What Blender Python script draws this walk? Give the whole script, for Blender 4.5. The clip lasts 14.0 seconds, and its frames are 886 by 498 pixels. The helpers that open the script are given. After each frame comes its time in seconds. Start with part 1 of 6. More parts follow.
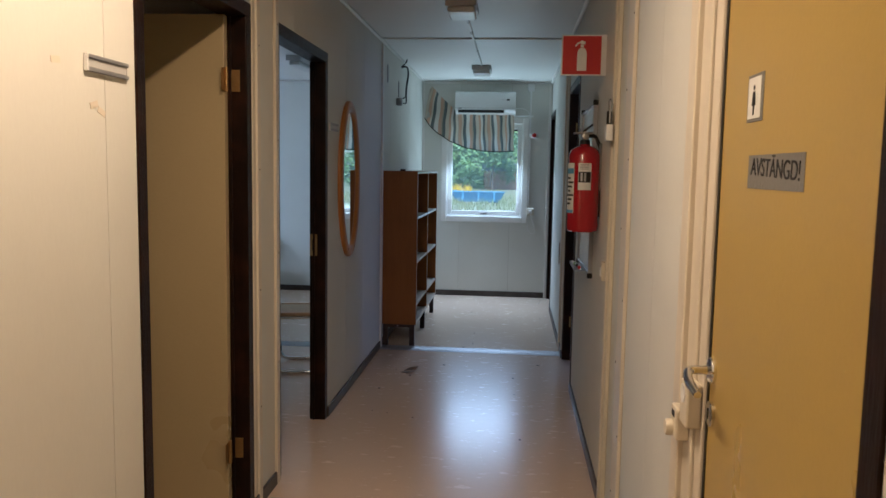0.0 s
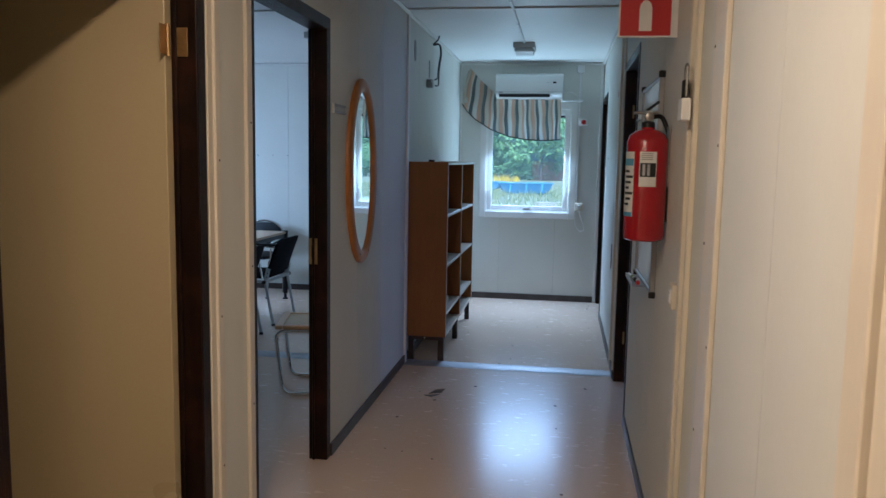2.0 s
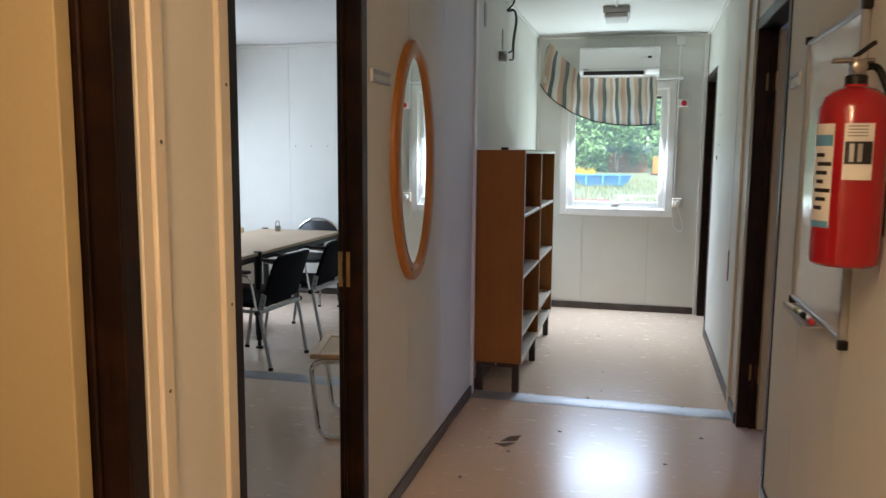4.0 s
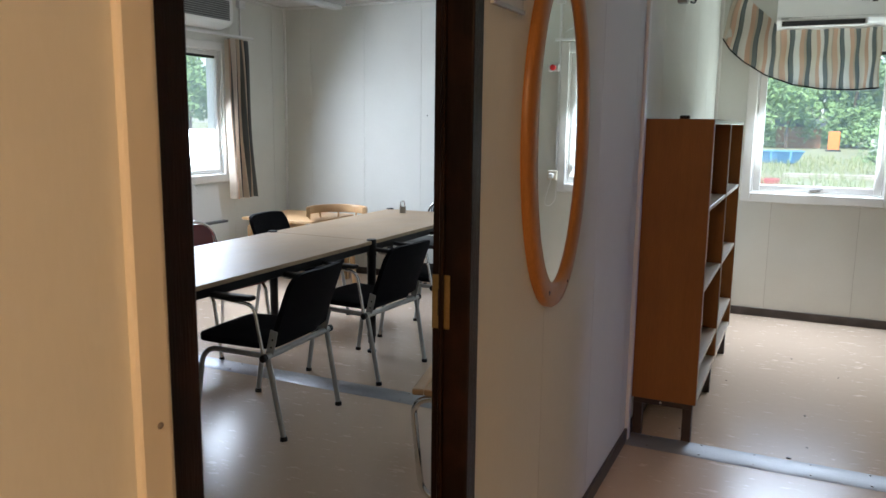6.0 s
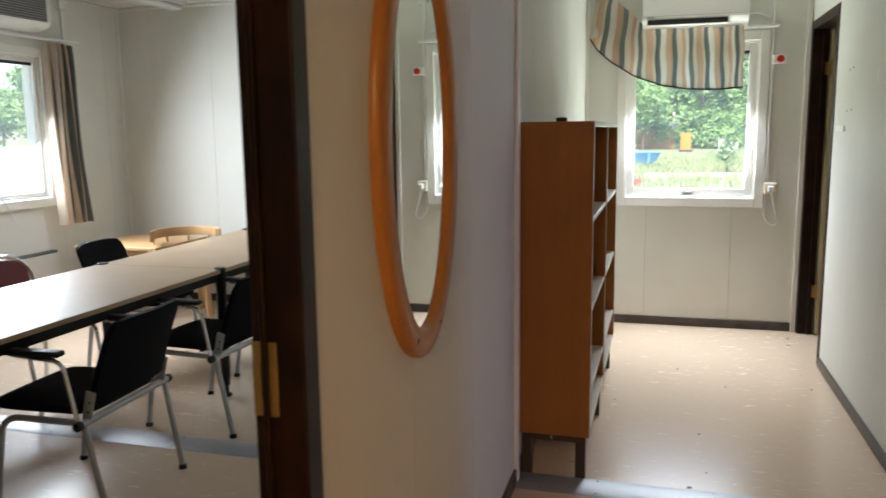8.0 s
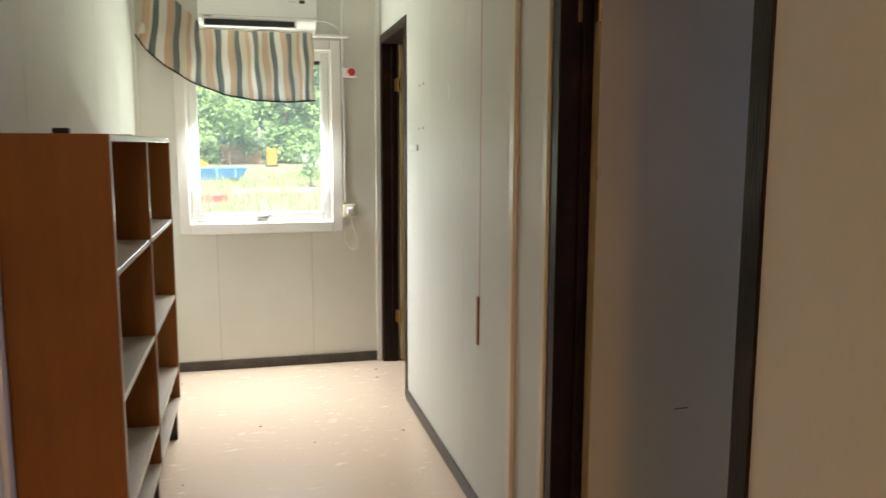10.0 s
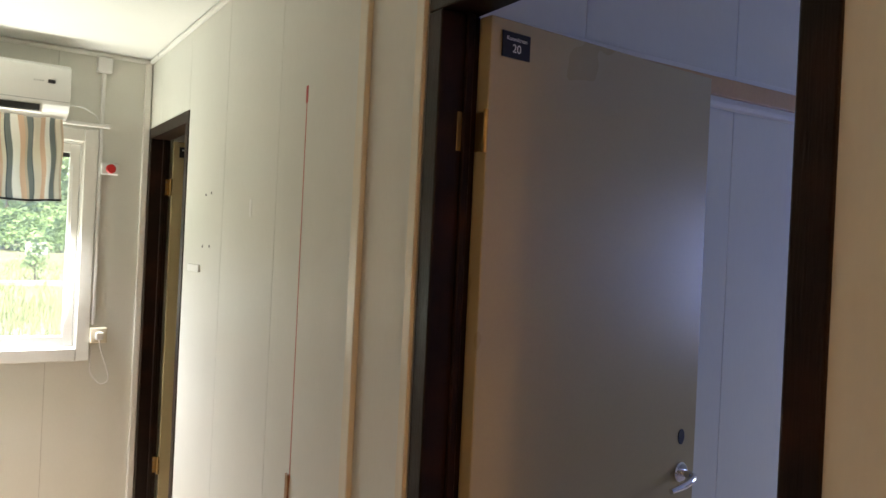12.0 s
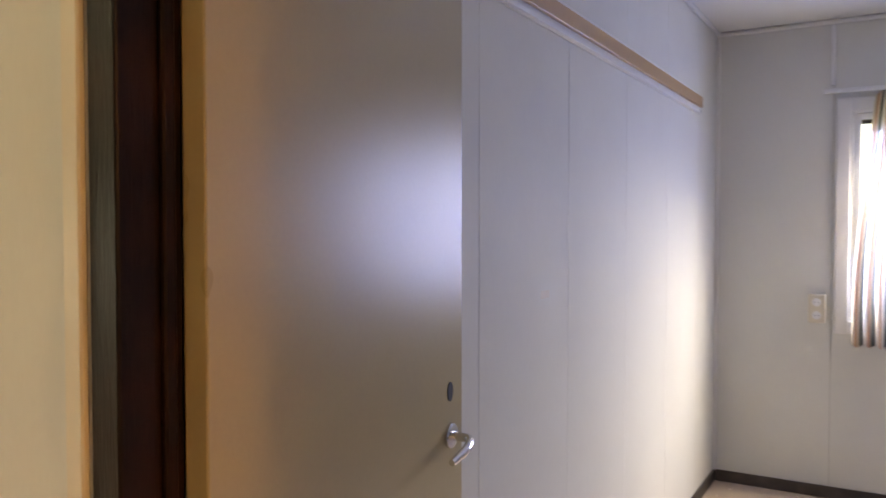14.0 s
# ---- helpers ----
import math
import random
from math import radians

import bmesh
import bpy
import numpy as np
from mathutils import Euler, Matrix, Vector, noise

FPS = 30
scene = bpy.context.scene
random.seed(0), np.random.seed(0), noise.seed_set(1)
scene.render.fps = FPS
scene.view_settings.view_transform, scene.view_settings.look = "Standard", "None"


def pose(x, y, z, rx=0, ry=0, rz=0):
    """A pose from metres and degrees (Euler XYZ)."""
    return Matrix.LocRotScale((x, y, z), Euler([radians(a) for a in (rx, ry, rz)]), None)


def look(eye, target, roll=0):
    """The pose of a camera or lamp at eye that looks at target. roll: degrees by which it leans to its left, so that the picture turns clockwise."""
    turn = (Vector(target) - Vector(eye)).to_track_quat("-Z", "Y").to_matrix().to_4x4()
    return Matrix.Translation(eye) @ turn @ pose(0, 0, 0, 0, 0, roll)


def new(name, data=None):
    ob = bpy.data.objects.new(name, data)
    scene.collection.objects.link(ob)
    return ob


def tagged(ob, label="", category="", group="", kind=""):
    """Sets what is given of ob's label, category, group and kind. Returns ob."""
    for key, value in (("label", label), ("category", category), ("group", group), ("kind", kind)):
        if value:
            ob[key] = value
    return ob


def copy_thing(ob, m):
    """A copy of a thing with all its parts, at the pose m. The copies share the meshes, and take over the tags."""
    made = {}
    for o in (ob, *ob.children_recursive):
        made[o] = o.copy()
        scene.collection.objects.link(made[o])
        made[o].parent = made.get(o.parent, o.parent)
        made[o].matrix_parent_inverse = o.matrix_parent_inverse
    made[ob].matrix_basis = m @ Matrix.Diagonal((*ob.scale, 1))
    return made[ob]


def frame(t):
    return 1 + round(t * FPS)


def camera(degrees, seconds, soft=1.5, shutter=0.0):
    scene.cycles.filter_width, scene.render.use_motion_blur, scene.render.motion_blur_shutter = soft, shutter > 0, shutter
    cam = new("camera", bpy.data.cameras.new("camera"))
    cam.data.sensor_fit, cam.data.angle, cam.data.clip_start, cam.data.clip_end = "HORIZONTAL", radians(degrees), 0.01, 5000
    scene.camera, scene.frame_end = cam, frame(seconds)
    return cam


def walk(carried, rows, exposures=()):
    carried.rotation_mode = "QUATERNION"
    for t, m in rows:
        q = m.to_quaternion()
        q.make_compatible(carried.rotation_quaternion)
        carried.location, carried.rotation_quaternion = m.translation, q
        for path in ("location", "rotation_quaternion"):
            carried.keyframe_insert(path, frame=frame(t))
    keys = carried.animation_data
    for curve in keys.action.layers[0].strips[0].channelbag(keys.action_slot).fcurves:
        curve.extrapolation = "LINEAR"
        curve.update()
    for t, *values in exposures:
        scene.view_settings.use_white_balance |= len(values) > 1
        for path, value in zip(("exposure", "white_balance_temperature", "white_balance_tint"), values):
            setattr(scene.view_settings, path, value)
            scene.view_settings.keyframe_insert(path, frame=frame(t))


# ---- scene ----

cam = camera(59.8, 14.0, shutter=0.3)
PATH = [
    (0, (0.316, 0.215, 1.452), (0.138, 2.196, 1.248), 1.0),
    (0.5, (0.289, 0.375, 1.454), (0.097, 2.355, 1.245), 0.9),
    (1, (0.264, 0.574, 1.454), (0.055, 2.552, 1.24), 0.9),
    (1.5, (0.301, 0.784, 1.451), (0.077, 2.759, 1.232), 0.7),
    (2, (0.345, 1.014, 1.454), (0.044, 2.977, 1.224), 1.0),
    (2.2, (0.345, 1.088, 1.448), (0.019, 3.047, 1.218), 1.1),
    (4.3, (0.13, 2.145, 1.425), (-0.398, 4.057, 1.168), 0.4),
    (4.5, (0.098, 2.243, 1.428), (-0.464, 4.145, 1.167), 0.4),
    (5, (0.012, 2.482, 1.424), (-0.631, 4.357, 1.154), 0.4),
    (5.5, (-0.04, 2.749, 1.421), (-0.787, 4.582, 1.135), 0.6),
    (6, (-0.093, 2.962, 1.409), (-0.929, 4.75, 1.086), 0.7),
    (6.5, (-0.173, 3.13, 1.4), (-1.024, 4.909, 1.066), -0.2),
    (7, (-0.224, 3.217, 1.4), (-1.025, 5.021, 1.073), -0.7),
    (7.5, (-0.232, 3.288, 1.393), (-0.926, 5.137, 1.08), -0.9),
    (8, (-0.206, 3.412, 1.403), (-0.745, 5.315, 1.103), -0.7),
    (8.5, (-0.153, 3.597, 1.413), (-0.502, 5.545, 1.126), -0.4),
    (9, (-0.131, 3.785, 1.401), (-0.205, 5.762, 1.109), -0.5),
    (9.2, (-0.136, 3.862, 1.396), (-0.068, 5.839, 1.102), -0.7),
    (11.3, (-0.001, 4.618, 1.497), (0.897, 6.402, 1.402), 3.3),
    (11.5, (-0.041, 4.669, 1.515), (0.927, 6.418, 1.456), 3.4),
    (12, (-0.122, 4.766, 1.527), (0.945, 6.458, 1.526), 2.7),
    (12.5, (-0.13, 4.828, 1.509), (1.026, 6.46, 1.522), 2.2),
    (13, (-0.027, 4.965, 1.486), (1.285, 6.475, 1.481), 2.0),
    (13.5, (0.084, 5.162, 1.449), (1.604, 6.462, 1.425), 1.5),
    (14, (0.127, 5.349, 1.405), (1.849, 6.364, 1.346), -0.0),
]
walk(cam, [(t, look(eye, target, roll)) for t, eye, target, roll in PATH],
     exposures=[(0, 0.22, 4800, 7), (2.2, 0.50, 4400, 6), (4.5, 1.14, 5800, 11), (6, 0.92, 5800, 11), (9, 1.32, 6700, 10), (12.5, 1.62, 7200, 15), (14, 2.25, 9600, 16)])

# ---- plan ----
LX, RX = -0.74, 0.728          # corridor wall faces
WEST, EAST, NORTH, SOUTH = -4.64, 4.54, 9.10, -1.6
CEIL = 2.455
TH = 0.09                      # partition thickness
D1, D2, D4, D5, WC = (2.305, 3.255), (3.575, 4.53), (5.275, 6.208), (8.265, 9.095), (1.07, 1.885)
DTOP = 2.09

# ---- light ----
world = bpy.data.worlds.new("sky")
scene.world = world
world.use_nodes = True
wn = world.node_tree
sky = wn.nodes.new("ShaderNodeTexSky")
sky.sky_type, sky.sun_disc = "NISHITA", False
sky.sun_elevation, sky.sun_rotation = radians(50), radians(180)
wn.links.new(sky.outputs[0], wn.nodes["Background"].inputs[0])
wn.nodes["Background"].inputs[1].default_value = 0.18
sun = new("sun", bpy.data.lights.new("sun", "SUN"))
sun.data.energy, sun.data.angle, sun.data.color = 4.8, radians(0.6), (1.0, 0.95, 0.86)
sun.matrix_basis = look((0, 0, 0), (0, math.cos(radians(50)), -math.sin(radians(50))))


def window_light(name, place, target, w, h, watts, colour=(0.86, 0.93, 1.0), spread=180):
    lamp = new(name, bpy.data.lights.new(name, "AREA"))
    lamp.data.shape, lamp.data.size, lamp.data.size_y = "RECTANGLE", w, h
    lamp.data.energy, lamp.data.color = watts, colour
    lamp.data.spread = radians(spread)
    lamp.matrix_basis = look(place, target)
    return lamp


window_light("daylight_north", (-0.022, 9.05, 1.60), (-0.022, 8.45, 0.40), 0.74, 0.14, 10.5, spread=124)
window_light("ground_bounce_north", (-0.022, 9.05, 1.03), (-0.022, 8.45, 2.25), 0.74, 0.14, 5.5, (0.90, 1.0, 0.90), spread=124)
window_light("daylight_west", (-4.62, 7.72, 1.46), (0.0, 7.72, -0.7), 0.84, 0.80, 28, spread=160)
window_light("daylight_east", (4.53, 5.09, 1.45), (0.0, 5.09, 0.95), 0.82, 0.84, 10.5, (0.24, 0.37, 1.0))
window_light("bright_sky_east", (4.525, 5.12, 1.60), (3.55, 6.1, 0.40), 0.70, 0.50, 3.3, (0.90, 0.97, 1.0), spread=84)
LAMP = (-0.21, 1.72)           # the lit tube lamp under the ceiling
window_light("corridor_tube", (*LAMP, CEIL - 0.052), (*LAMP, 0.0), 0.06, 1.2, 25, (1.0, 0.60, 0.30))

# ---- materials ----
def ramp(nt, stops, mode="LINEAR"):
    node = nt.nodes.new("ShaderNodeValToRGB")
    node.color_ramp.interpolation = mode
    while len(node.color_ramp.elements) < len(stops):
        node.color_ramp.elements.new(0.5)
    for e, (p, c) in zip(node.color_ramp.elements, stops):
        e.position, e.color = p, (*c, 1)
    return node


def material(name, colour, rough=0.5, metal=0.0, vary=0.08, scale=6.0, fine=90.0, bump=0.05, stretch=(1, 1, 1), stain=None, stain_scale=1.3,
             stain_amount=0.5, random_tone=0.0, rough_vary=0.1, coat=0.0, depth=0.004, spec=0.5):
    """Two scales of tone, patches of wear and fine relief, in metres."""
    m = bpy.data.materials.new(name)
    m.use_nodes = True
    nt = m.node_tree
    b = nt.nodes["Principled BSDF"]
    link = nt.links.new
    geo = nt.nodes.new("ShaderNodeNewGeometry")
    mp = nt.nodes.new("ShaderNodeMapping")
    mp.inputs["Scale"].default_value = stretch
    link(geo.outputs["Position"], mp.inputs[0])
    big = nt.nodes.new("ShaderNodeTexNoise")
    big.inputs["Scale"].default_value, big.inputs["Detail"].default_value = scale, 4
    small = nt.nodes.new("ShaderNodeTexNoise")
    small.inputs["Scale"].default_value, small.inputs["Detail"].default_value = fine, 3
    link(mp.outputs[0], big.inputs[0])
    link(mp.outputs[0], small.inputs[0])
    tone = ramp(nt, [(0.25, [c * (1 - vary) for c in colour]), (0.75, [min(1, c * (1 + vary)) for c in colour])])
    add = nt.nodes.new("ShaderNodeMath")
    add.operation, add.inputs[1].default_value = "MULTIPLY_ADD", 0.5
    half = nt.nodes.new("ShaderNodeMath")
    half.operation, half.inputs[1].default_value = "MULTIPLY", 0.5
    link(small.outputs[0], half.inputs[0])
    link(big.outputs[0], add.inputs[0])
    link(half.outputs[0], add.inputs[2])
    link(add.outputs[0], tone.inputs[0])
    out = tone.outputs[0]
    if stain:
        n = nt.nodes.new("ShaderNodeTexNoise")
        n.inputs["Scale"].default_value, n.inputs["Detail"].default_value = stain_scale, 5
        link(geo.outputs["Position"], n.inputs[0])
        r = ramp(nt, [(0.45, (0, 0, 0)), (0.8, (stain_amount,) * 3)])
        link(n.outputs[0], r.inputs[0])
        mix = nt.nodes.new("ShaderNodeMixRGB")
        mix.inputs[2].default_value = (*stain, 1)
        link(r.outputs[0], mix.inputs[0])
        link(out, mix.inputs[1])
        out = mix.outputs[0]
    if random_tone:
        info = nt.nodes.new("ShaderNodeObjectInfo")
        hsv = nt.nodes.new("ShaderNodeHueSaturation")
        mr = nt.nodes.new("ShaderNodeMapRange")
        mr.inputs[3].default_value, mr.inputs[4].default_value = 1 - random_tone, 1 + random_tone
        link(info.outputs["Random"], mr.inputs[0])
        link(mr.outputs[0], hsv.inputs["Value"])
        link(out, hsv.inputs["Color"])
        out = hsv.outputs[0]
    link(out, b.inputs["Base Color"])
    rr = nt.nodes.new("ShaderNodeMapRange")
    rr.inputs[3].default_value, rr.inputs[4].default_value = max(0.02, rough - rough_vary), min(1, rough + rough_vary)
    link(big.outputs[0], rr.inputs[0])
    link(rr.outputs[0], b.inputs["Roughness"])
    b.inputs["Metallic"].default_value = metal
    b.inputs["Coat Weight"].default_value = coat
    b.inputs["Specular IOR Level"].default_value = spec
    if bump:
        bp = nt.nodes.new("ShaderNodeBump")
        bp.inputs["Strength"].default_value, bp.inputs["Distance"].default_value = bump, depth
        link(small.outputs[0], bp.inputs["Height"])
        link(bp.outputs[0], b.inputs["Normal"])
    return m


M = {}
M["wall"] = material("painted_panel", (0.70, 0.70, 0.645), 0.58, spec=0.13, vary=0.03, scale=1.2, fine=160, bump=0.06, stretch=(1, 1, 0.25), stain=(0.52, 0.50, 0.44), stain_scale=2.2, stain_amount=0.22, random_tone=0.012)
M["core"] = material("panel_backing", (0.42, 0.40, 0.35), 0.7, vary=0.05)
M["ceiling"] = material("ceiling_board", (0.74, 0.74, 0.71), 0.5, vary=0.03, scale=2, fine=120, bump=0.08, stain=(0.62, 0.58, 0.5), stain_amount=0.2)
M["trim"] = material("cream_trim", (0.70, 0.64, 0.52), 0.35, vary=0.04, scale=3, fine=60, bump=0.05, stretch=(1, 1, 0.15), stain=(0.5, 0.42, 0.3), stain_scale=5, stain_amount=0.25)
M["white_trim"] = material("white_trim", (0.76, 0.75, 0.71), 0.32, vary=0.03, scale=4, fine=80, bump=0.04)
M["dark_wood"] = material("dark_stained_wood", (0.011, 0.0055, 0.0035), 0.38, spec=0.16, vary=0.55, scale=9, fine=60, bump=0.25, stretch=(6, 6, 0.35), stain=(0.055, 0.020, 0.010), stain_scale=8, stain_amount=0.5)
M["base"] = material("dark_baseboard", (0.045, 0.034, 0.028), 0.4, vary=0.25, scale=9, fine=70, bump=0.1, stain=(0.16, 0.14, 0.12), stain_scale=9, stain_amount=0.4)
M["floor"] = material("vinyl_floor", (0.64, 0.50, 0.38), 0.24, spec=0.36, vary=0.03, scale=1.2, fine=22, bump=0.10, stain=(0.56, 0.43, 0.33), stain_scale=0.7, stain_amount=0.10, rough_vary=0.03, depth=0.003)
M["alu"] = material("aluminium_strip", (0.42, 0.43, 0.45), 0.5, 0.75, vary=0.1, scale=14, fine=90, bump=0.1, stretch=(0.4, 4, 1))
# toilet door leaf: the tube lamp's warm light is put into its golden colour
M["warm_lit_leaf"] = material("warm_lit_door_laminate", (0.45, 0.325, 0.075), 0.30, vary=0.04, scale=1.6, fine=110, bump=0.05, stain=(0.40, 0.26, 0.08), stain_amount=0.3)
M["leaf"] = material("door_leaf_paint", (0.43, 0.355, 0.195), 0.30, vary=0.04, scale=1.6, fine=110, bump=0.05, stain=(0.33, 0.25, 0.12), stain_amount=0.3)
M["brass"] = material("aged_brass", (0.42, 0.28, 0.11), 0.38, 0.9, vary=0.2, scale=20, fine=200, bump=0.05)
M["chrome"] = material("chrome", (0.78, 0.78, 0.78), 0.10, 1.0, vary=0.03, scale=10, fine=100, bump=0.0, rough_vary=0.05)
M["grey_metal"] = material("grey_lacquered_steel", (0.40, 0.41, 0.41), 0.36, 0.35, vary=0.06, scale=12, fine=150, bump=0.03)
M["black_metal"] = material("black_lacquered_steel", (0.007, 0.007, 0.008), 0.38, 0.0, spec=0.35, vary=0.3, scale=14, fine=120, bump=0.05)
M["black_fabric"] = material("black_fabric", (0.006, 0.006, 0.008), 0.85, spec=0.12, vary=0.35, scale=14, fine=900, bump=0.4, depth=0.001)
M["black_plastic"] = material("black_plastic", (0.009, 0.009, 0.010), 0.42, spec=0.35, vary=0.2, scale=14, fine=200, bump=0.05)
M["red_vinyl"] = material("red_vinyl", (0.16, 0.018, 0.02), 0.42, vary=0.2, scale=12, fine=300, bump=0.15, depth=0.001)
M["teak"] = material("teak_veneer", (0.27, 0.105, 0.024), 0.42, spec=0.3, vary=0.16, scale=5, fine=55, bump=0.06, stretch=(5, 5, 0.35), stain=(0.15, 0.06, 0.02), stain_amount=0.35, stain_scale=3)
M["teak_in"] = material("teak_shelf_edge", (0.50, 0.44, 0.36), 0.36, vary=0.12, scale=5, fine=60, bump=0.05, stretch=(5, 0.5, 5))
M["shelf_leg"] = material("dark_brown_frame", (0.035, 0.02, 0.014), 0.42, vary=0.3, scale=9, fine=80, bump=0.1)
M["pine"] = material("lacquered_pine", (0.40, 0.165, 0.034), 0.32, spec=0.35, vary=0.2, scale=7, fine=50, bump=0.05, stretch=(4, 4, 0.7))
M["plywood"] = material("worn_birch_top", (0.47, 0.345, 0.225), 0.46, spec=0.22, vary=0.09, scale=2.5, fine=60, bump=0.05, stretch=(5, 0.5, 1), stain=(0.33, 0.24, 0.16), stain_scale=3.2, stain_amount=0.45)
M["beech"] = material("beech_wood", (0.50, 0.31, 0.15), 0.36, vary=0.12, scale=6, fine=60, bump=0.05, stretch=(3, 3, 1))
M["white_plastic"] = material("white_plastic", (0.78, 0.78, 0.76), 0.3, vary=0.02, scale=5, fine=200, bump=0.02)
M["cream_plastic"] = material("aged_cream_plastic", (0.70, 0.64, 0.50), 0.35, vary=0.05, scale=9, fine=200, bump=0.03)
M["grey_plastic"] = material("grey_plastic", (0.33, 0.33, 0.33), 0.45, vary=0.08, scale=9, fine=200, bump=0.05)
M["grille"] = material("dark_grille", (0.10, 0.10, 0.10), 0.5, vary=0.2, scale=20, fine=200, bump=0.1)
M["ext_red"] = material("extinguisher_red", (0.36, 0.008, 0.012), 0.22, vary=0.06, scale=8, fine=120, bump=0.02, coat=0.4)
M["sign_red"] = material("sign_red", (0.46, 0.018, 0.016), 0.4, vary=0.05, scale=8, fine=100, bump=0.03)
M["paper"] = material("white_label", (0.78, 0.78, 0.75), 0.5, vary=0.04, scale=20, fine=200, bump=0.03)
M["ink"] = material("black_ink", (0.012, 0.012, 0.014), 0.5, vary=0.2, scale=30, fine=300, bump=0.0)
M["tape"] = material("grey_duct_tape", (0.23, 0.22, 0.20), 0.45, 0.2, vary=0.1, scale=14, fine=140, bump=0.25)
M["red_dot"] = material("red_button", (0.55, 0.02, 0.02), 0.3, vary=0.05, bump=0)
M["board"] = material("whiteboard_enamel", (0.70, 0.72, 0.72), 0.14, vary=0.03, scale=3, fine=80, bump=0.02, stain=(0.5, 0.52, 0.55), stain_scale=4, stain_amount=0.3)
M["lamp_glass"] = material("frosted_lamp_cover", (0.62, 0.62, 0.60), 0.35, vary=0.05, scale=8, fine=160, bump=0.1)
M["lamp_body"] = material("lamp_housing", (0.52, 0.52, 0.50), 0.4, vary=0.05, scale=8, fine=100, bump=0.04)
M["radiator"] = material("white_radiator_enamel", (0.70, 0.70, 0.67), 0.35, vary=0.04, scale=4, fine=90, bump=0.03)
M["steel"] = material("brushed_steel", (0.35, 0.34, 0.32), 0.35, 0.95, vary=0.15, scale=18, fine=150, bump=0.05)
M["debris"] = material("torn_lino", (0.16, 0.14, 0.12), 0.6, vary=0.4, scale=30, fine=150, bump=0.2)
M["pencil_red"] = material("red_crayon", (0.55, 0.20, 0.16), 0.7, vary=0.2, scale=40, fine=200, bump=0)
M["rust_brown"] = material("brown_tape", (0.28, 0.13, 0.05), 0.5, vary=0.2, scale=30, fine=200, bump=0.1)


def scuffed(m):
    """Dull scrapes and dusty specks over a glossy floor."""
    nt = m.node_tree
    b = nt.nodes["Principled BSDF"]
    old, tone = b.inputs["Roughness"].links[0].from_socket, b.inputs["Base Color"].links[0].from_socket
    geo = nt.nodes.new("ShaderNodeNewGeometry")
    total = None
    for turn, sx, sy, scale, lo in ((25, 1.0, 3.2, 7.0, 0.60), (-50, 1.0, 4.0, 9.0, 0.60), (100, 1.0, 3.0, 6.0, 0.60), (0, 1.0, 1.0, 60.0, 0.64)):
        mp = nt.nodes.new("ShaderNodeMapping")
        mp.inputs["Rotation"].default_value[2] = radians(turn)
        mp.inputs["Scale"].default_value = (sx, sy, 1)
        n = nt.nodes.new("ShaderNodeTexNoise")
        n.inputs["Scale"].default_value, n.inputs["Detail"].default_value, n.inputs["Roughness"].default_value = scale, 6, 0.65
        r = ramp(nt, [(lo, (0, 0, 0)), (lo + 0.12, (1, 1, 1))])
        nt.links.new(geo.outputs["Position"], mp.inputs[0])
        nt.links.new(mp.outputs[0], n.inputs[0])
        nt.links.new(n.outputs[0], r.inputs[0])
        if total is None:
            total = r.outputs[0]
        else:
            mx = nt.nodes.new("ShaderNodeMath")
            mx.operation = "MAXIMUM"
            nt.links.new(total, mx.inputs[0])
            nt.links.new(r.outputs[0], mx.inputs[1])
            total = mx.outputs[0]
    ad = nt.nodes.new("ShaderNodeMath")
    ad.operation, ad.inputs[1].default_value = "MULTIPLY_ADD", 0.08
    nt.links.new(total, ad.inputs[0])
    nt.links.new(old, ad.inputs[2])
    nt.links.new(ad.outputs[0], b.inputs["Roughness"])
    mix = nt.nodes.new("ShaderNodeMixRGB")
    fac = nt.nodes.new("ShaderNodeMath")
    fac.operation, fac.inputs[1].default_value = "MULTIPLY", 0.03
    nt.links.new(total, fac.inputs[0])
    nt.links.new(fac.outputs[0], mix.inputs[0])
    nt.links.new(tone, mix.inputs[1])
    mix.inputs[2].default_value = (0.72, 0.66, 0.58, 1)
    nt.links.new(mix.outputs[0], b.inputs["Base Color"])


scuffed(M["floor"])


def plain_node(name):
    m = bpy.data.materials.new(name)
    m.use_nodes = True
    return m, m.node_tree, m.node_tree.nodes["Principled BSDF"]


m, nt, b = plain_node("mirror_silver")
b.inputs["Base Color"].default_value, b.inputs["Metallic"].default_value, b.inputs["Roughness"].default_value = (0.86, 0.88, 0.87, 1), 1, 0.015
M["mirror"] = m
m, nt, b = plain_node("window_glass")
b.inputs["Base Color"].default_value, b.inputs["Roughness"].default_value = (0.97, 0.99, 0.98, 1), 0.0
b.inputs["Transmission Weight"].default_value, b.inputs["IOR"].default_value = 1.0, 1.05
M["glass"] = m
# glare and outdoor haze put into the pane as a pale uneven veil
veil = nt.nodes.new("ShaderNodeBsdfTranslucent")
veil.inputs[0].default_value = (0.90, 0.93, 0.92, 1)
glare_noise = nt.nodes.new("ShaderNodeTexNoise")
glare_noise.inputs["Scale"].default_value, glare_noise.inputs["Detail"].default_value = 7, 5
amount = nt.nodes.new("ShaderNodeMapRange")
amount.inputs[3].default_value, amount.inputs[4].default_value = 0.09, 0.18
both = nt.nodes.new("ShaderNodeMixShader")
nt.links.new(glare_noise.outputs[0], amount.inputs[0])
nt.links.new(amount.outputs[0], both.inputs[0])
nt.links.new(b.outputs[0], both.inputs[1])
nt.links.new(veil.outputs[0], both.inputs[2])
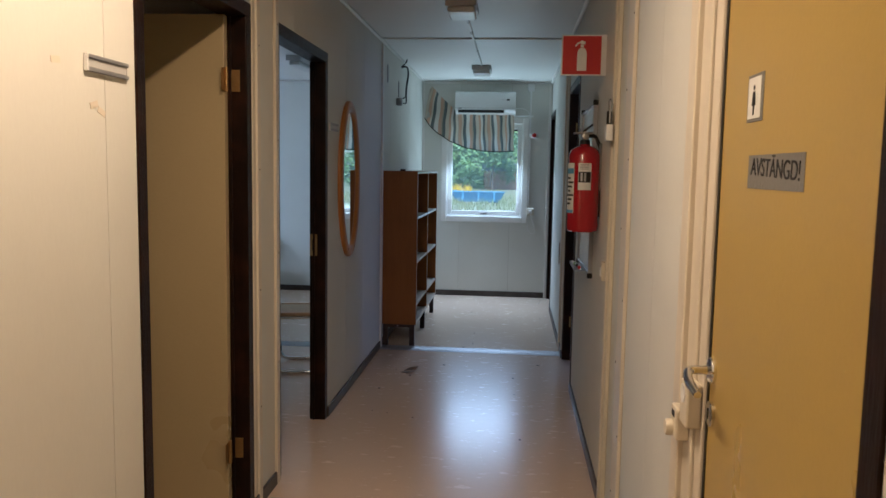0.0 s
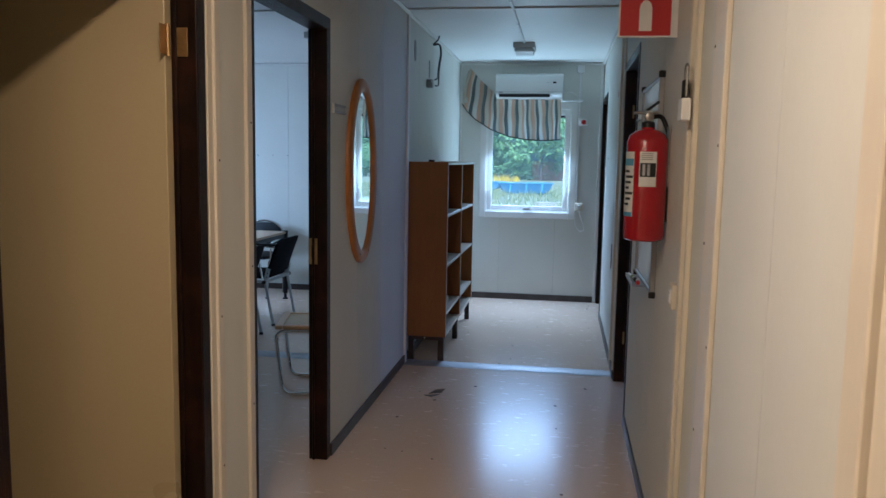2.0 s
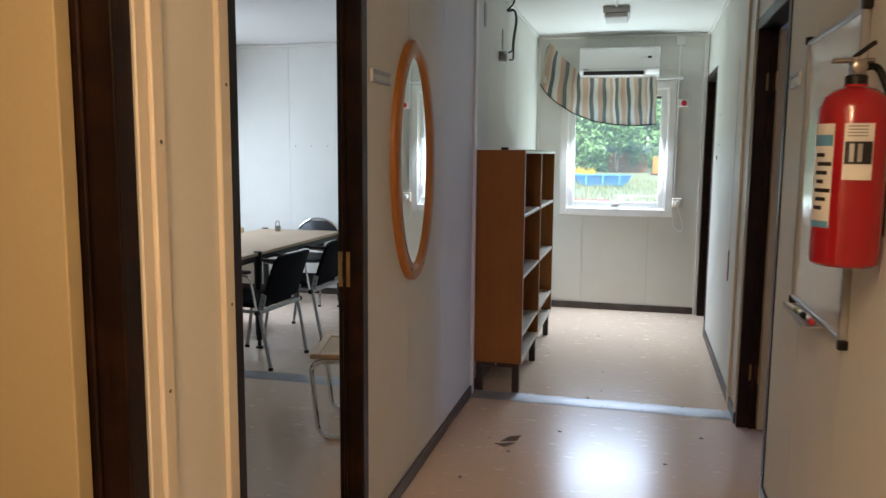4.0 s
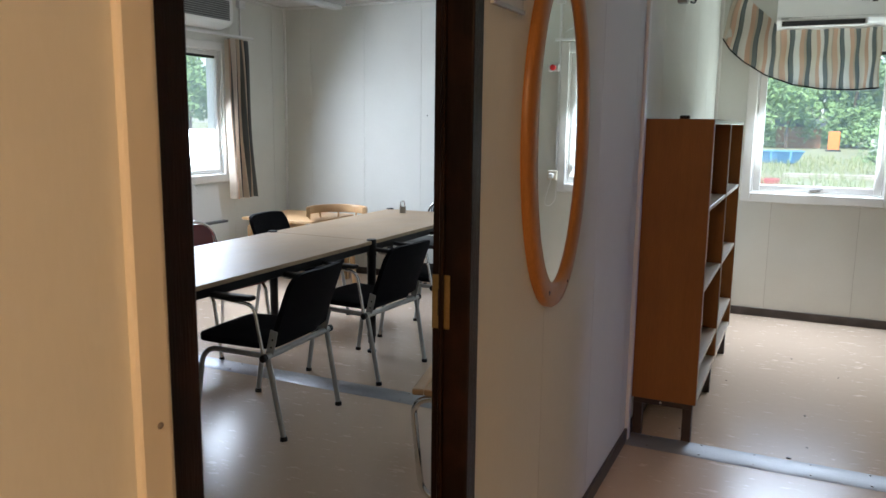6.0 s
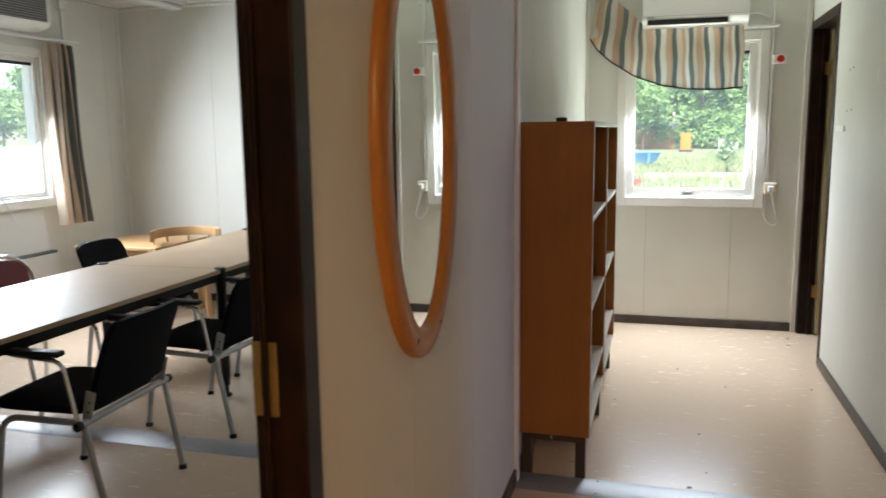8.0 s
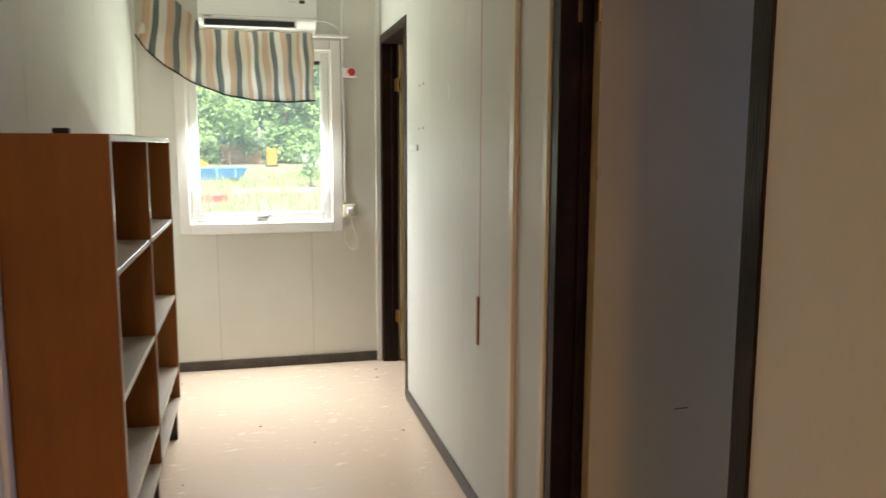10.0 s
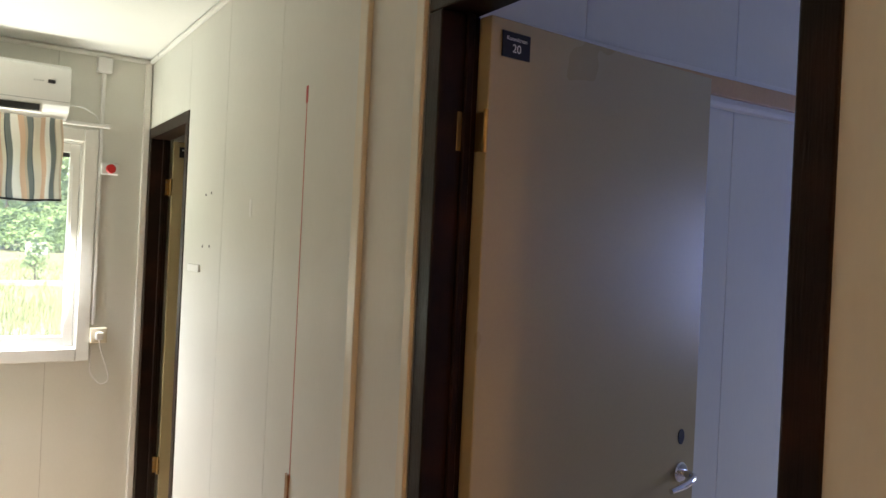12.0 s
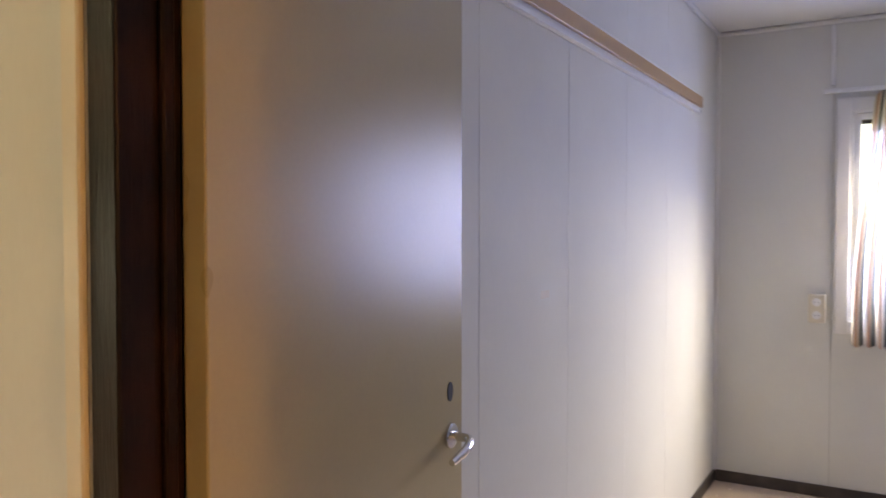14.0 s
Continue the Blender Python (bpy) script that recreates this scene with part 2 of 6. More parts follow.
nt.links.new(both.outputs[0], nt.nodes["Material Output"].inputs[0])
m, nt, b = plain_node("lit_lamp_cover")
b.inputs["Base Color"].default_value = (0.8, 0.7, 0.5, 1)
b.inputs["Emission Color"].default_value, b.inputs["Emission Strength"].default_value = (1.0, 0.62, 0.26, 1), 4.0
M["lamp_lit"] = m


# ---- mesh helpers ----
def box(bm, x0, y0, z0, x1, y1, z1):
    vs = [bm.verts.new((x, y, z)) for x in (min(x0, x1), max(x0, x1)) for y in (min(y0, y1), max(y0, y1)) for z in (min(z0, z1), max(z0, z1))]
    for f in ((0, 1, 3, 2), (4, 6, 7, 5), (0, 4, 5, 1), (2, 3, 7, 6), (0, 2, 6, 4), (1, 5, 7, 3)):
        bm.faces.new([vs[i] for i in f])
    return bm


def boxes(*rows):
    bm = bmesh.new()
    for r in rows:
        box(bm, *r)
    return bm


def bev(bm, w=0.004, seg=2):
    bm.normal_update()
    es = [e for e in bm.edges if e.is_manifold and e.calc_face_angle(0) > 0.5]
    bmesh.ops.bevel(bm, geom=es, offset=w, segments=seg, profile=0.5, affect="EDGES", clamp_overlap=True)
    return bm


def lathe(bm, prof, seg=24, m=Matrix()):
    """Turns a profile of (radius, height) about z."""
    rings = []
    for r, z in prof:
        rings.append([bm.verts.new(m @ Vector((r * math.cos(2 * math.pi * i / seg), r * math.sin(2 * math.pi * i / seg), z))) for i in range(seg)])
    for a, b2 in zip(rings, rings[1:]):
        for i in range(seg):
            bm.faces.new((a[i], a[(i + 1) % seg], b2[(i + 1) % seg], b2[i]))
    bm.faces.new(rings[0][::-1])
    bm.faces.new(rings[-1])
    return bm


def rounded(pts, r, n=5):
    """A path whose corners are turned with radius r."""
    out = [Vector(pts[0])]
    for a, p, c in zip(pts, pts[1:], pts[2:]):
        a, p, c = Vector(a), Vector(p), Vector(c)
        d = min(r, (a - p).length * 0.49, (c - p).length * 0.49)
        s, e = p + (a - p).normalized() * d, p + (c - p).normalized() * d
        for i in range(n + 1):
            t = i / n
            out.append(s * (1 - t) ** 2 + p * 2 * t * (1 - t) + e * t * t)
    out.append(Vector(pts[-1]))
    return out


def tube(bm, pts, r, seg=8, flat=1.0):
    pts = [Vector(p) for p in pts]
    rings, side = [], None
    for i, p in enumerate(pts):
        d = (pts[min(i + 1, len(pts) - 1)] - pts[max(i - 1, 0)]).normalized()
        if side is None:
            side = d.orthogonal().normalized()
        side = (side - d * side.dot(d)).normalized()
        up = d.cross(side)
        rr = r[i] if isinstance(r, (list, tuple)) else r
        rings.append([bm.verts.new(p + (side * math.cos(2 * math.pi * k / seg) + up * math.sin(2 * math.pi * k / seg) * flat) * rr) for k in range(seg)])
    for a, c in zip(rings, rings[1:]):
        for k in range(seg):
            bm.faces.new((a[k], a[(k + 1) % seg], c[(k + 1) % seg], c[k]))
    bm.faces.new(rings[0][::-1])
    bm.faces.new(rings[-1])
    return bm


def mesh_of(name, bm, mat, smooth=None):
    me = bpy.data.meshes.new(name)
    bmesh.ops.recalc_face_normals(bm, faces=bm.faces)
    bm.to_mesh(me)
    bm.free()
    if mat is not None:
        me.materials.append(M[mat] if isinstance(mat, str) else mat)
    if smooth is not None:
        for p in me.polygons:
            p.use_smooth = True
        me.set_sharp_from_angle(angle=radians(smooth))
    return me


def part(name, bm, mat, parent=None, label="", smooth=None, m=None):
    ob = new(name, mesh_of(name, bm, mat, smooth))
    if parent is not None:
        ob.parent = parent
    if m is not None:
        ob.matrix_basis = m
    if label:
        tagged(ob, label)
    return ob


def thing(name, m, label, category, group=""):
    ob = new(name)
    ob.empty_display_size = 0.1
    ob.matrix_basis = m
    return tagged(ob, label, category, group)


def setting(name, bm, mat, label="", category="", smooth=None):
    return tagged(part(name, bm, mat, smooth=smooth), label, category, kind="structure")


# ---- structure ----
def cut(u0, u1, z0, z1, holes):
    """Rectangles of a wall strip that are left round the holes (a, b, low, high)."""
    edges = sorted({u0, u1, *[min(max(v, u0), u1) for h in holes for v in h[:2]]})
    out = []
    for a, c in zip(edges, edges[1:]):
        if c - a < 1e-4:
            continue
        z = z0
        for h in sorted((h for h in holes if h[0] < (a + c) / 2 < h[1]), key=lambda h: h[2]):
            if h[2] > z:
                out.append((a, c, z, h[2]))
            z = h[3]
        if z < z1:
            out.append((a, c, z, z1))
    return out


def wall(name, axis, c0, c1, u0, u1, holes=(), faces=(), seams=0.578, start=0.0, label="", z1=CEIL):
    """A wall along x or y between the faces c0 < c1, with panels 7 mm thick on the faces named (-1, 1)."""
    skin, bm = 0.007, bmesh.new()
    a0, a1 = c0 + (skin if -1 in faces else 0), c1 - (skin if 1 in faces else 0)
    for a, c, z, zz in cut(u0, u1, 0, z1, holes):
        box(bm, *((a0, a, z, a1, c, zz) if axis == "y" else (a, a0, z, c, a1, zz)))
    ob = setting(name, bm, "core", label or "painted panel wall of a site cabin", "wall")
    for side in faces:
        s0, s1 = (c0, a0) if side < 0 else (a1, c1)
        u = u0 + start - seams
        while u < u1:
            p0, p1 = max(u + 0.0012, u0), min(u + seams - 0.0012, u1)
            if p1 - p0 > 0.01:
                pb = bmesh.new()
                for a, c, z, zz in cut(p0, p1, 0.0, z1, holes):
                    box(pb, *((s0, a, z, s1, c, zz) if axis == "y" else (a, s0, z, c, s1, zz)))
                if len(pb.verts):
                    part("panel", pb, "wall", ob)
                else:
                    pb.free()
            u += seams
    return ob


def door_hole(d):
    return (d[0] + 0.015, d[1] - 0.015, 0.0, DTOP - 0.02)


NWIN = (-0.457, 0.413, 0.925, 1.99)
WWIN = (7.235, 8.205, 0.95, 1.99)
EWIN = (4.62, 5.56, 0.92, 1.99)
wall("wall_corridor_west", "y", LX - TH, LX, SOUTH, NORTH, [door_hole(D1), door_hole(D2)], (-1, 1), start=0.277)
wall("wall_corridor_east", "y", RX, RX + TH, SOUTH, NORTH, [door_hole(WC), door_hole(D4), door_hole(D5)], (-1, 1), start=0.05)
wall("wall_north", "x", NORTH, NORTH + 0.16, WEST - 0.16, EAST + 0.16, [NWIN], (-1,), start=0.0 + (4.8 - 0.302) % 0.578)
wall("wall_south", "x", SOUTH - 0.16, SOUTH, WEST - 0.16, EAST + 0.16, [], (1,))
wall("wall_west", "y", WEST - 0.16, WEST, SOUTH, NORTH, [WWIN], (1,), start=0.1)
wall("wall_east", "y", EAST, EAST + 0.16, SOUTH, NORTH, [EWIN], (-1,), start=0.3)
wall("wall_meeting_south", "x", 3.27, 3.37, WEST, LX - TH, [], (-1, 1))
wall("wall_consult_north", "x", 6.21, 6.31, RX + TH, EAST, [], (-1, 1), seams=0.58, start=0.36)
wall("wall_consult_south", "x", 3.2, 3.3, RX + TH, EAST, [], (-1, 1))

bm = boxes((WEST - 0.16, SOUTH - 0.16, -0.12, EAST + 0.16, NORTH + 0.16, 0.0))
floor = setting("floor", bm, "floor", "worn glossy beige vinyl floor", "floor")
bm = boxes((WEST - 0.16, SOUTH - 0.16, CEIL, EAST + 0.16, NORTH + 0.16, CEIL + 0.12))
setting("ceiling", bm, "ceiling", "white ceiling boards of a site cabin", "ceiling")


# ---- outdoors materials ----
def leafy(name, a, b2, rough=0.6):
    m = bpy.data.materials.new(name)
    m.use_nodes = True
    nt = m.node_tree
    b = nt.nodes["Principled BSDF"]
    g = nt.nodes.new("ShaderNodeNewGeometry")
    n = nt.nodes.new("ShaderNodeTexNoise")
    n.inputs["Scale"].default_value = 0.35
    nt.links.new(g.outputs["Position"], n.inputs[0])
    add = nt.nodes.new("ShaderNodeMath")
    add.operation, add.inputs[1].default_value = "MULTIPLY_ADD", 0.45
    nt.links.new(g.outputs["Random Per Island"], add.inputs[0])
    nt.links.new(n.outputs[0], add.inputs[2])
    r = ramp(nt, [(0.35, a), (0.95, b2)])
    nt.links.new(add.outputs[0], r.inputs[0])
    nt.links.new(r.outputs[0], b.inputs["Base Color"])
    b.inputs["Roughness"].default_value = rough
    return m


M["foliage"] = leafy("foliage", (0.11, 0.20, 0.06), (0.26, 0.40, 0.14))
M["pine_needles"] = leafy("dark_foliage", (0.09, 0.16, 0.07), (0.20, 0.30, 0.12))
M["bark"] = material("bark", (0.12, 0.085, 0.06), 0.85, vary=0.3, scale=3, fine=20, bump=0.5, stretch=(1, 1, 0.3))
M["meadow"] = material("dry_meadow", (0.27, 0.28, 0.14), 0.9, vary=0.35, scale=0.25, fine=6, bump=0.3, stain=(0.36, 0.33, 0.23), stain_scale=0.12, stain_amount=0.7)
M["blades"] = leafy("grass_blades", (0.19, 0.27, 0.08), (0.40, 0.40, 0.20))
M["blue_paint"] = material("blue_container_paint", (0.13, 0.34, 0.56), 0.5, vary=0.12, scale=2, fine=30, bump=0.1, stain=(0.25, 0.2, 0.15), stain_amount=0.4)
M["red_paint"] = material("weathered_red_paint", (0.36, 0.05, 0.04), 0.6, vary=0.2, scale=3, fine=30, bump=0.1)
M["orange_paint"] = material("orange_paint", (0.75, 0.22, 0.03), 0.5, vary=0.1, scale=3, fine=30, bump=0.05)
M["yellow_flower"] = material("yellow_flowers", (0.75, 0.52, 0.03), 0.7, vary=0.15, scale=8, fine=30, bump=0.1)
M["pale_wood"] = material("weathered_timber", (0.45, 0.40, 0.33), 0.8, vary=0.2, scale=3, fine=30, bump=0.2)


def striped_cloth():
    m = bpy.data.materials.new("striped_curtain_cloth")
    m.use_nodes = True
    nt = m.node_tree
    b = nt.nodes["Principled BSDF"]
    uv = nt.nodes.new("ShaderNodeUVMap")
    uv.uv_map = "cloth"
    sep = nt.nodes.new("ShaderNodeSeparateXYZ")
    nt.links.new(uv.outputs[0], sep.inputs[0])
    fr = nt.nodes.new("ShaderNodeMath")
    fr.operation = "FRACT"
    nt.links.new(sep.outputs[0], fr.inputs[0])
    cream, slate, rose, white, navy, tan = (0.68, 0.61, 0.50), (0.17, 0.19, 0.185), (0.63, 0.42, 0.30), (0.78, 0.75, 0.69), (0.06, 0.075, 0.09), (0.52, 0.42, 0.32)
    stops = [(0.0, cream), (0.07, tan), (0.09, rose), (0.19, cream), (0.24, navy), (0.255, slate), (0.33, white), (0.44, rose), (0.52, tan), (0.56, slate), (0.64, navy), (0.65, cream), (0.76, rose), (0.83, white), (0.90, slate), (0.985, tan)]
    r = ramp(nt, stops, "CONSTANT")
    nt.links.new(fr.outputs[0], r.inputs[0])
    wv = nt.nodes.new("ShaderNodeTexNoise")
    wv.inputs["Scale"].default_value = 700
    g = nt.nodes.new("ShaderNodeNewGeometry")
    nt.links.new(g.outputs["Position"], wv.inputs[0])
    bp = nt.nodes.new("ShaderNodeBump")
    bp.inputs["Strength"].default_value, bp.inputs["Distance"].default_value = 0.4, 0.001
    nt.links.new(wv.outputs[0], bp.inputs["Height"])
    nt.links.new(r.outputs[0], b.inputs["Base Color"])
    nt.links.new(bp.outputs[0], b.inputs["Normal"])
    b.inputs["Roughness"].default_value = 0.85
    tr = nt.nodes.new("ShaderNodeBsdfTranslucent")
    nt.links.new(r.outputs[0], tr.inputs[0])
    mix = nt.nodes.new("ShaderNodeMixShader")
    mix.inputs[0].default_value = 0.6
    nt.links.new(b.outputs[0], mix.inputs[1])
    nt.links.new(tr.outputs[0], mix.inputs[2])
    nt.links.new(mix.outputs[0], nt.nodes["Material Output"].inputs[0])
    return m


M["cloth"] = striped_cloth()


def cane():
    m, nt, b = plain_node("woven_cane")
    g = nt.nodes.new("ShaderNodeTexCoord")
    ck = nt.nodes.new("ShaderNodeTexVoronoi")
    ck.inputs["Scale"].default_value = 95
    ck.inputs["Randomness"].default_value = 0.0
    nt.links.new(g.outputs["Object"], ck.inputs[0])
    r = ramp(nt, [(0.22, (0.10, 0.07, 0.04)), (0.36, (0.52, 0.38, 0.20))])
    nt.links.new(ck.outputs["Distance"], r.inputs[0])
    nt.links.new(r.outputs[0], b.inputs["Base Color"])
    bp = nt.nodes.new("ShaderNodeBump")
    bp.inputs["Strength"].default_value, bp.inputs["Distance"].default_value = 0.6, 0.002
    nt.links.new(ck.outputs["Distance"], bp.inputs["Height"])
    nt.links.new(bp.outputs[0], b.inputs["Normal"])
    b.inputs["Roughness"].default_value = 0.5
    return m


M["cane"] = cane()


# ---- trims ----
def strip(name, rows, mat, label, category="trim", w=0.003):
    bm = bmesh.new()
    for r in rows:
        box(bm, *r)
    return setting(name, bev(bm, w, 1), mat, label, category)


def around(holes, u0, u1):
    """Stretches of u0..u1 outside the holes."""
    out, u = [], u0
    for a, c in sorted(holes):
        if a > u:
            out.append((u, a))
        u = max(u, c)
    if u < u1:
        out.append((u, u1))
    return out


BH, BT = 0.062, 0.012
for a, c in around([D1, D2], SOUTH, NORTH):
    strip("baseboard", [(LX, a, 0, LX + BT, c, BH)], "base", "dark brown scuffed baseboard along the corridor wall")
for a, c in around([WC, D4, D5], SOUTH, NORTH):
    strip("baseboard", [(RX - BT, a, 0, RX, c, BH)], "base", "dark brown scuffed baseboard along the corridor wall")
strip("baseboard", [(LX + BT, NORTH - BT, 0, RX - 0.039, NORTH, BH)], "base", "dark brown baseboard under the window")
strip("baseboard", [(WEST, NORTH - BT, 0, LX - TH, NORTH, BH)], "base", "dark brown baseboard of the meeting room")
strip("baseboard", [(WEST, 3.37, 0, WEST + BT, NORTH - BT, BH)], "base", "dark brown baseboard of the meeting room")
for a, c in around([D2], 3.37, NORTH - BT):
    strip("baseboard", [(LX - TH - BT, a, 0, LX - TH, c, BH)], "base", "dark brown baseboard of the meeting room")
strip("baseboard", [(RX + TH, 6.21 - BT, 0, EAST, 6.21, BH)], "base", "dark brown baseboard of the consulting room")
strip("baseboard", [(EAST - BT, 3.3, 0, EAST, 6.21 - BT, BH)], "base", "dark brown baseboard of the consulting room")

# ceiling edge strips, joint strips and cover strips
E = 0.024
strip("trim", [(LX, SOUTH, CEIL - E, LX + E, NORTH - E, CEIL)], "white_trim", "white ceiling edge strip", w=0.008)
strip("trim", [(RX - E, SOUTH, CEIL - E, RX, NORTH - E, CEIL)], "white_trim", "white ceiling edge strip", w=0.008)
strip("trim", [(LX, NORTH - E, CEIL - E, RX, NORTH, CEIL)], "white_trim", "white ceiling edge strip", w=0.008)
strip("trim", [(WEST, NORTH - E, CEIL - E, LX - TH, NORTH, CEIL)], "white_trim", "white ceiling edge strip", w=0.008)
strip("trim", [(WEST, 3.37, CEIL - E, WEST + E, NORTH - E, CEIL)], "white_trim", "white ceiling edge strip", w=0.008)
strip("trim", [(RX + TH, 6.21 - E, CEIL - E, EAST - E, 6.21, CEIL)], "white_trim", "white ceiling edge strip", w=0.008)
strip("trim", [(EAST - E, 3.3, CEIL - E, EAST, 6.21, CEIL)], "white_trim", "white ceiling edge strip", w=0.008)
strip("trim", [(LX + E, 6.20, CEIL - 0.012, RX - E, 6.26, CEIL)], "white_trim", "white strip over the ceiling joint")
strip("trim", [(WEST + E, 6.20, CEIL - 0.012, LX - TH, 6.26, CEIL)], "white_trim", "white strip over the ceiling joint")
strip("trim", [(LX, 6.30, 0.0, LX + 0.016, 6.345, CEIL - E)], "white_trim", "white vertical cover strip at the module joint")
strip("trim", [(RX - 0.016, 6.485, 0.0, RX, 6.53, CEIL - E)], "trim", "cream vertical cover strip at the module joint")
strip("trim", [(RX - 0.012, 6.215, 0.0, RX, 6.25, CEIL - E)], "trim", "cream vertical cover strip beside the door")
strip_a = strip("trim", [(LX, 3.262, 0.0, LX + 0.006, 3.298, CEIL - E), (LX, 3.2985, 0.0, LX + 0.014, 3.338, CEIL - E)], "trim", "cream vertical cover strip between the doors")
strip_b = strip("trim", [(LX, 3.545, 0.0, LX + 0.014, 3.590, CEIL - E), (LX, 3.5905, 0.0, LX + 0.006, 3.602, CEIL - E)], "trim", "cream vertical cover strip between the doors")
strip_c = strip("trim", [(RX - 0.014, 2.96, 0.0, RX, 3.10, CEIL - E)], "trim", "wide cream cover strip with small screws")
strip("trim", [(RX - 0.012, 1.887, 0.0, RX, 1.965, CEIL - E)], "trim", "cream casing board beside the toilet door")
strip("trim", [(RX - 0.024, 1.966, 0.0, RX, 2.035, CEIL - E)], "trim", "cream rounded casing edge beside the toilet door")
strip("trim", [(LX, NORTH - 0.02, BH, LX + 0.02, NORTH, CEIL - E)], "white_trim", "white corner strip")
strip("trim", [(RX - 0.038, NORTH - 0.02, 0.0, RX - 0.006, NORTH, CEIL - E)], "white_trim", "white corner strip")
strip("trim", [(WEST, NORTH - 0.02, BH, WEST + 0.02, NORTH, CEIL - E)], "white_trim", "white corner strip")
strip("trim", [(EAST - 0.02, 6.19, BH, EAST, 6.21, CEIL - E)], "white_trim", "white corner strip")
# screws of the cover strips
for i in range(9):
    z = 0.25 + 0.25 * i
    screw = [(0.004, 0), (0.004, 0.0015), (0.002, 0.0022)]
    part("screw", lathe(bmesh.new(), screw, 8, pose(RX - 0.014, 2.975 if i % 2 else 3.085, z, 0, -90, 0)), "debris", strip_c, smooth=40)
    if i % 2:
        part("screw", lathe(bmesh.new(), screw, 8, pose(LX + 0.014, 3.320, z - 0.06, 0, 90, 0)), "debris", strip_a, smooth=40)
        part("screw", lathe(bmesh.new(), screw, 8, pose(LX + 0.014, 3.572, z + 0.07, 0, 90, 0)), "debris", strip_b, smooth=40)

# aluminium thresholds over the module joint, with screws
def threshold(x0, x1, label):
    n, bm = 24, bmesh.new()
    prof = [(6.262, 0.001), (6.275, 0.006), (6.34, 0.008), (6.405, 0.006), (6.418, 0.001)]
    rows = []
    for i in range(n + 1):
        x = x0 + (x1 - x0) * i / n
        rows.append([bm.verts.new((x, y + 0.002 * math.sin(x * 9), z + (0.0015 * math.sin(x * 23) if 0 < k < 4 else 0))) for k, (y, z) in enumerate(prof)])
    for a, c in zip(rows, rows[1:]):
        for k in range(4):
            bm.faces.new((a[k], a[k + 1], c[k + 1], c[k]))
    ob = setting("threshold", bm, "alu", label, "threshold", smooth=40)
    k = x0 + 0.1
    while k < x1:
        for y in (6.285, 6.39):
            part("screw", lathe(bmesh.new(), [(0.005, 0.006), (0.005, 0.0085), (0.002, 0.0095)], 8, Matrix.Translation((k, y, 0))), "steel", ob, smooth=40)
        k += 0.22


threshold(LX + 0.005, RX - 0.005, "dented aluminium strip across the corridor floor")
threshold(WEST + 0.02, LX - TH - 0.02, "aluminium strip across the meeting room floor")


# ---- doors ----
def text_mesh(text, size, mat, name, parent, m, label=""):
    cu = bpy.data.curves.new(name, "FONT")
    cu.body, cu.size, cu.extrude, cu.align_x, cu.align_y = text, size, 0.0004, "CENTER", "CENTER"
    tmp = new("lettering_source", cu)
    me = bpy.data.meshes.new_from_object(tmp.evaluated_get(bpy.context.evaluated_depsgraph_get()))
    bpy.data.objects.remove(tmp)
    me.materials.append(M[mat])
    ob = new(name, me)
    ob.parent, ob.matrix_basis = parent, m
    if label:
        tagged(ob, label)
    return ob


def frame_of(name, x0, x1, d, label, near="dark_wood", stop_side=1, set_back=0.0, deep=0.005):
    """A door frame round the opening d in a wall between the faces x0 < x1."""
    root = thing(name, pose((x0 + x1) / 2, (d[0] + d[1]) / 2, 0), label, "door")
    tagged(root, kind="structure")
    cx, cy = (x0 + x1) / 2, (d[0] + d[1]) / 2
    a, c, w, f = d[0] - cy, d[1] - cy, 0.055, 0.005
    h0, h1 = x0 - (deep if x0 < 0 else f) - cx, x1 + f - cx
    for y0, y1 in ((a, a + w), (c - w, c)):
        if set_back and y0 == a:
            # the near jamb stands back behind a narrow cream filler board
            part("filler_board", bev(boxes((h0, a, 0, h1 - f - set_back, a + 0.028, DTOP - w)), 0.002, 1), "trim", root, "cream filler board")
            y0, y1 = a + 0.028, a + 0.028 + w
            bm = boxes((h0, y0, 0, h1 - f - set_back, y1, DTOP - w))
            part("jamb", bev(bm, 0.004, 2), near, root)
            continue
        bm = boxes((h0, y0, 0, h1, y1, DTOP - w))
        part("jamb", bev(bm, 0.004, 2), near, root)
        s = (y1, y1 + 0.012) if y0 == a else (y0 - 0.012, y0)
        sx = (h0 + 0.02, h1 - 0.06) if stop_side > 0 else (h0 + 0.06, h1 - 0.02)
        part("door_stop", bev(boxes((sx[0], s[0], 0, sx[1], s[1], DTOP - w)), 0.003, 1), near, root)
    part("head_jamb", bev(boxes((h0, a, DTOP - w, h1, c, DTOP)), 0.004, 2), near, root)
    return root


def hinge(leaf, z, y=0.0, jamb=0.047):
    h = part("hinge", bev(boxes((-0.003, y - 0.001, z - 0.042, 0.0, y + 0.036, z + 0.042)), 0.001, 1), "brass", leaf, "aged brass butt hinge")
    part("knuckle", lathe(bmesh.new(), [(0.0065, z - 0.046), (0.0065, z + 0.046)], 12, Matrix.Translation((-0.007, y - 0.004, 0))), "brass", h, smooth=40)
    part("hinge_plate", bev(boxes((-0.044, jamb - 0.0015, z - 0.042, -0.010, jamb + 0.0015, z + 0.042)), 0.001, 1), "brass", h)
    for dz in (-0.026, 0, 0.026):
        part("screw", lathe(bmesh.new(), [(0.004, 0), (0.004, 0.0015), (0.002, 0.002)], 8, pose(-0.027, jamb - 0.0015, z + dz, 90)), "steel", h, smooth=40)


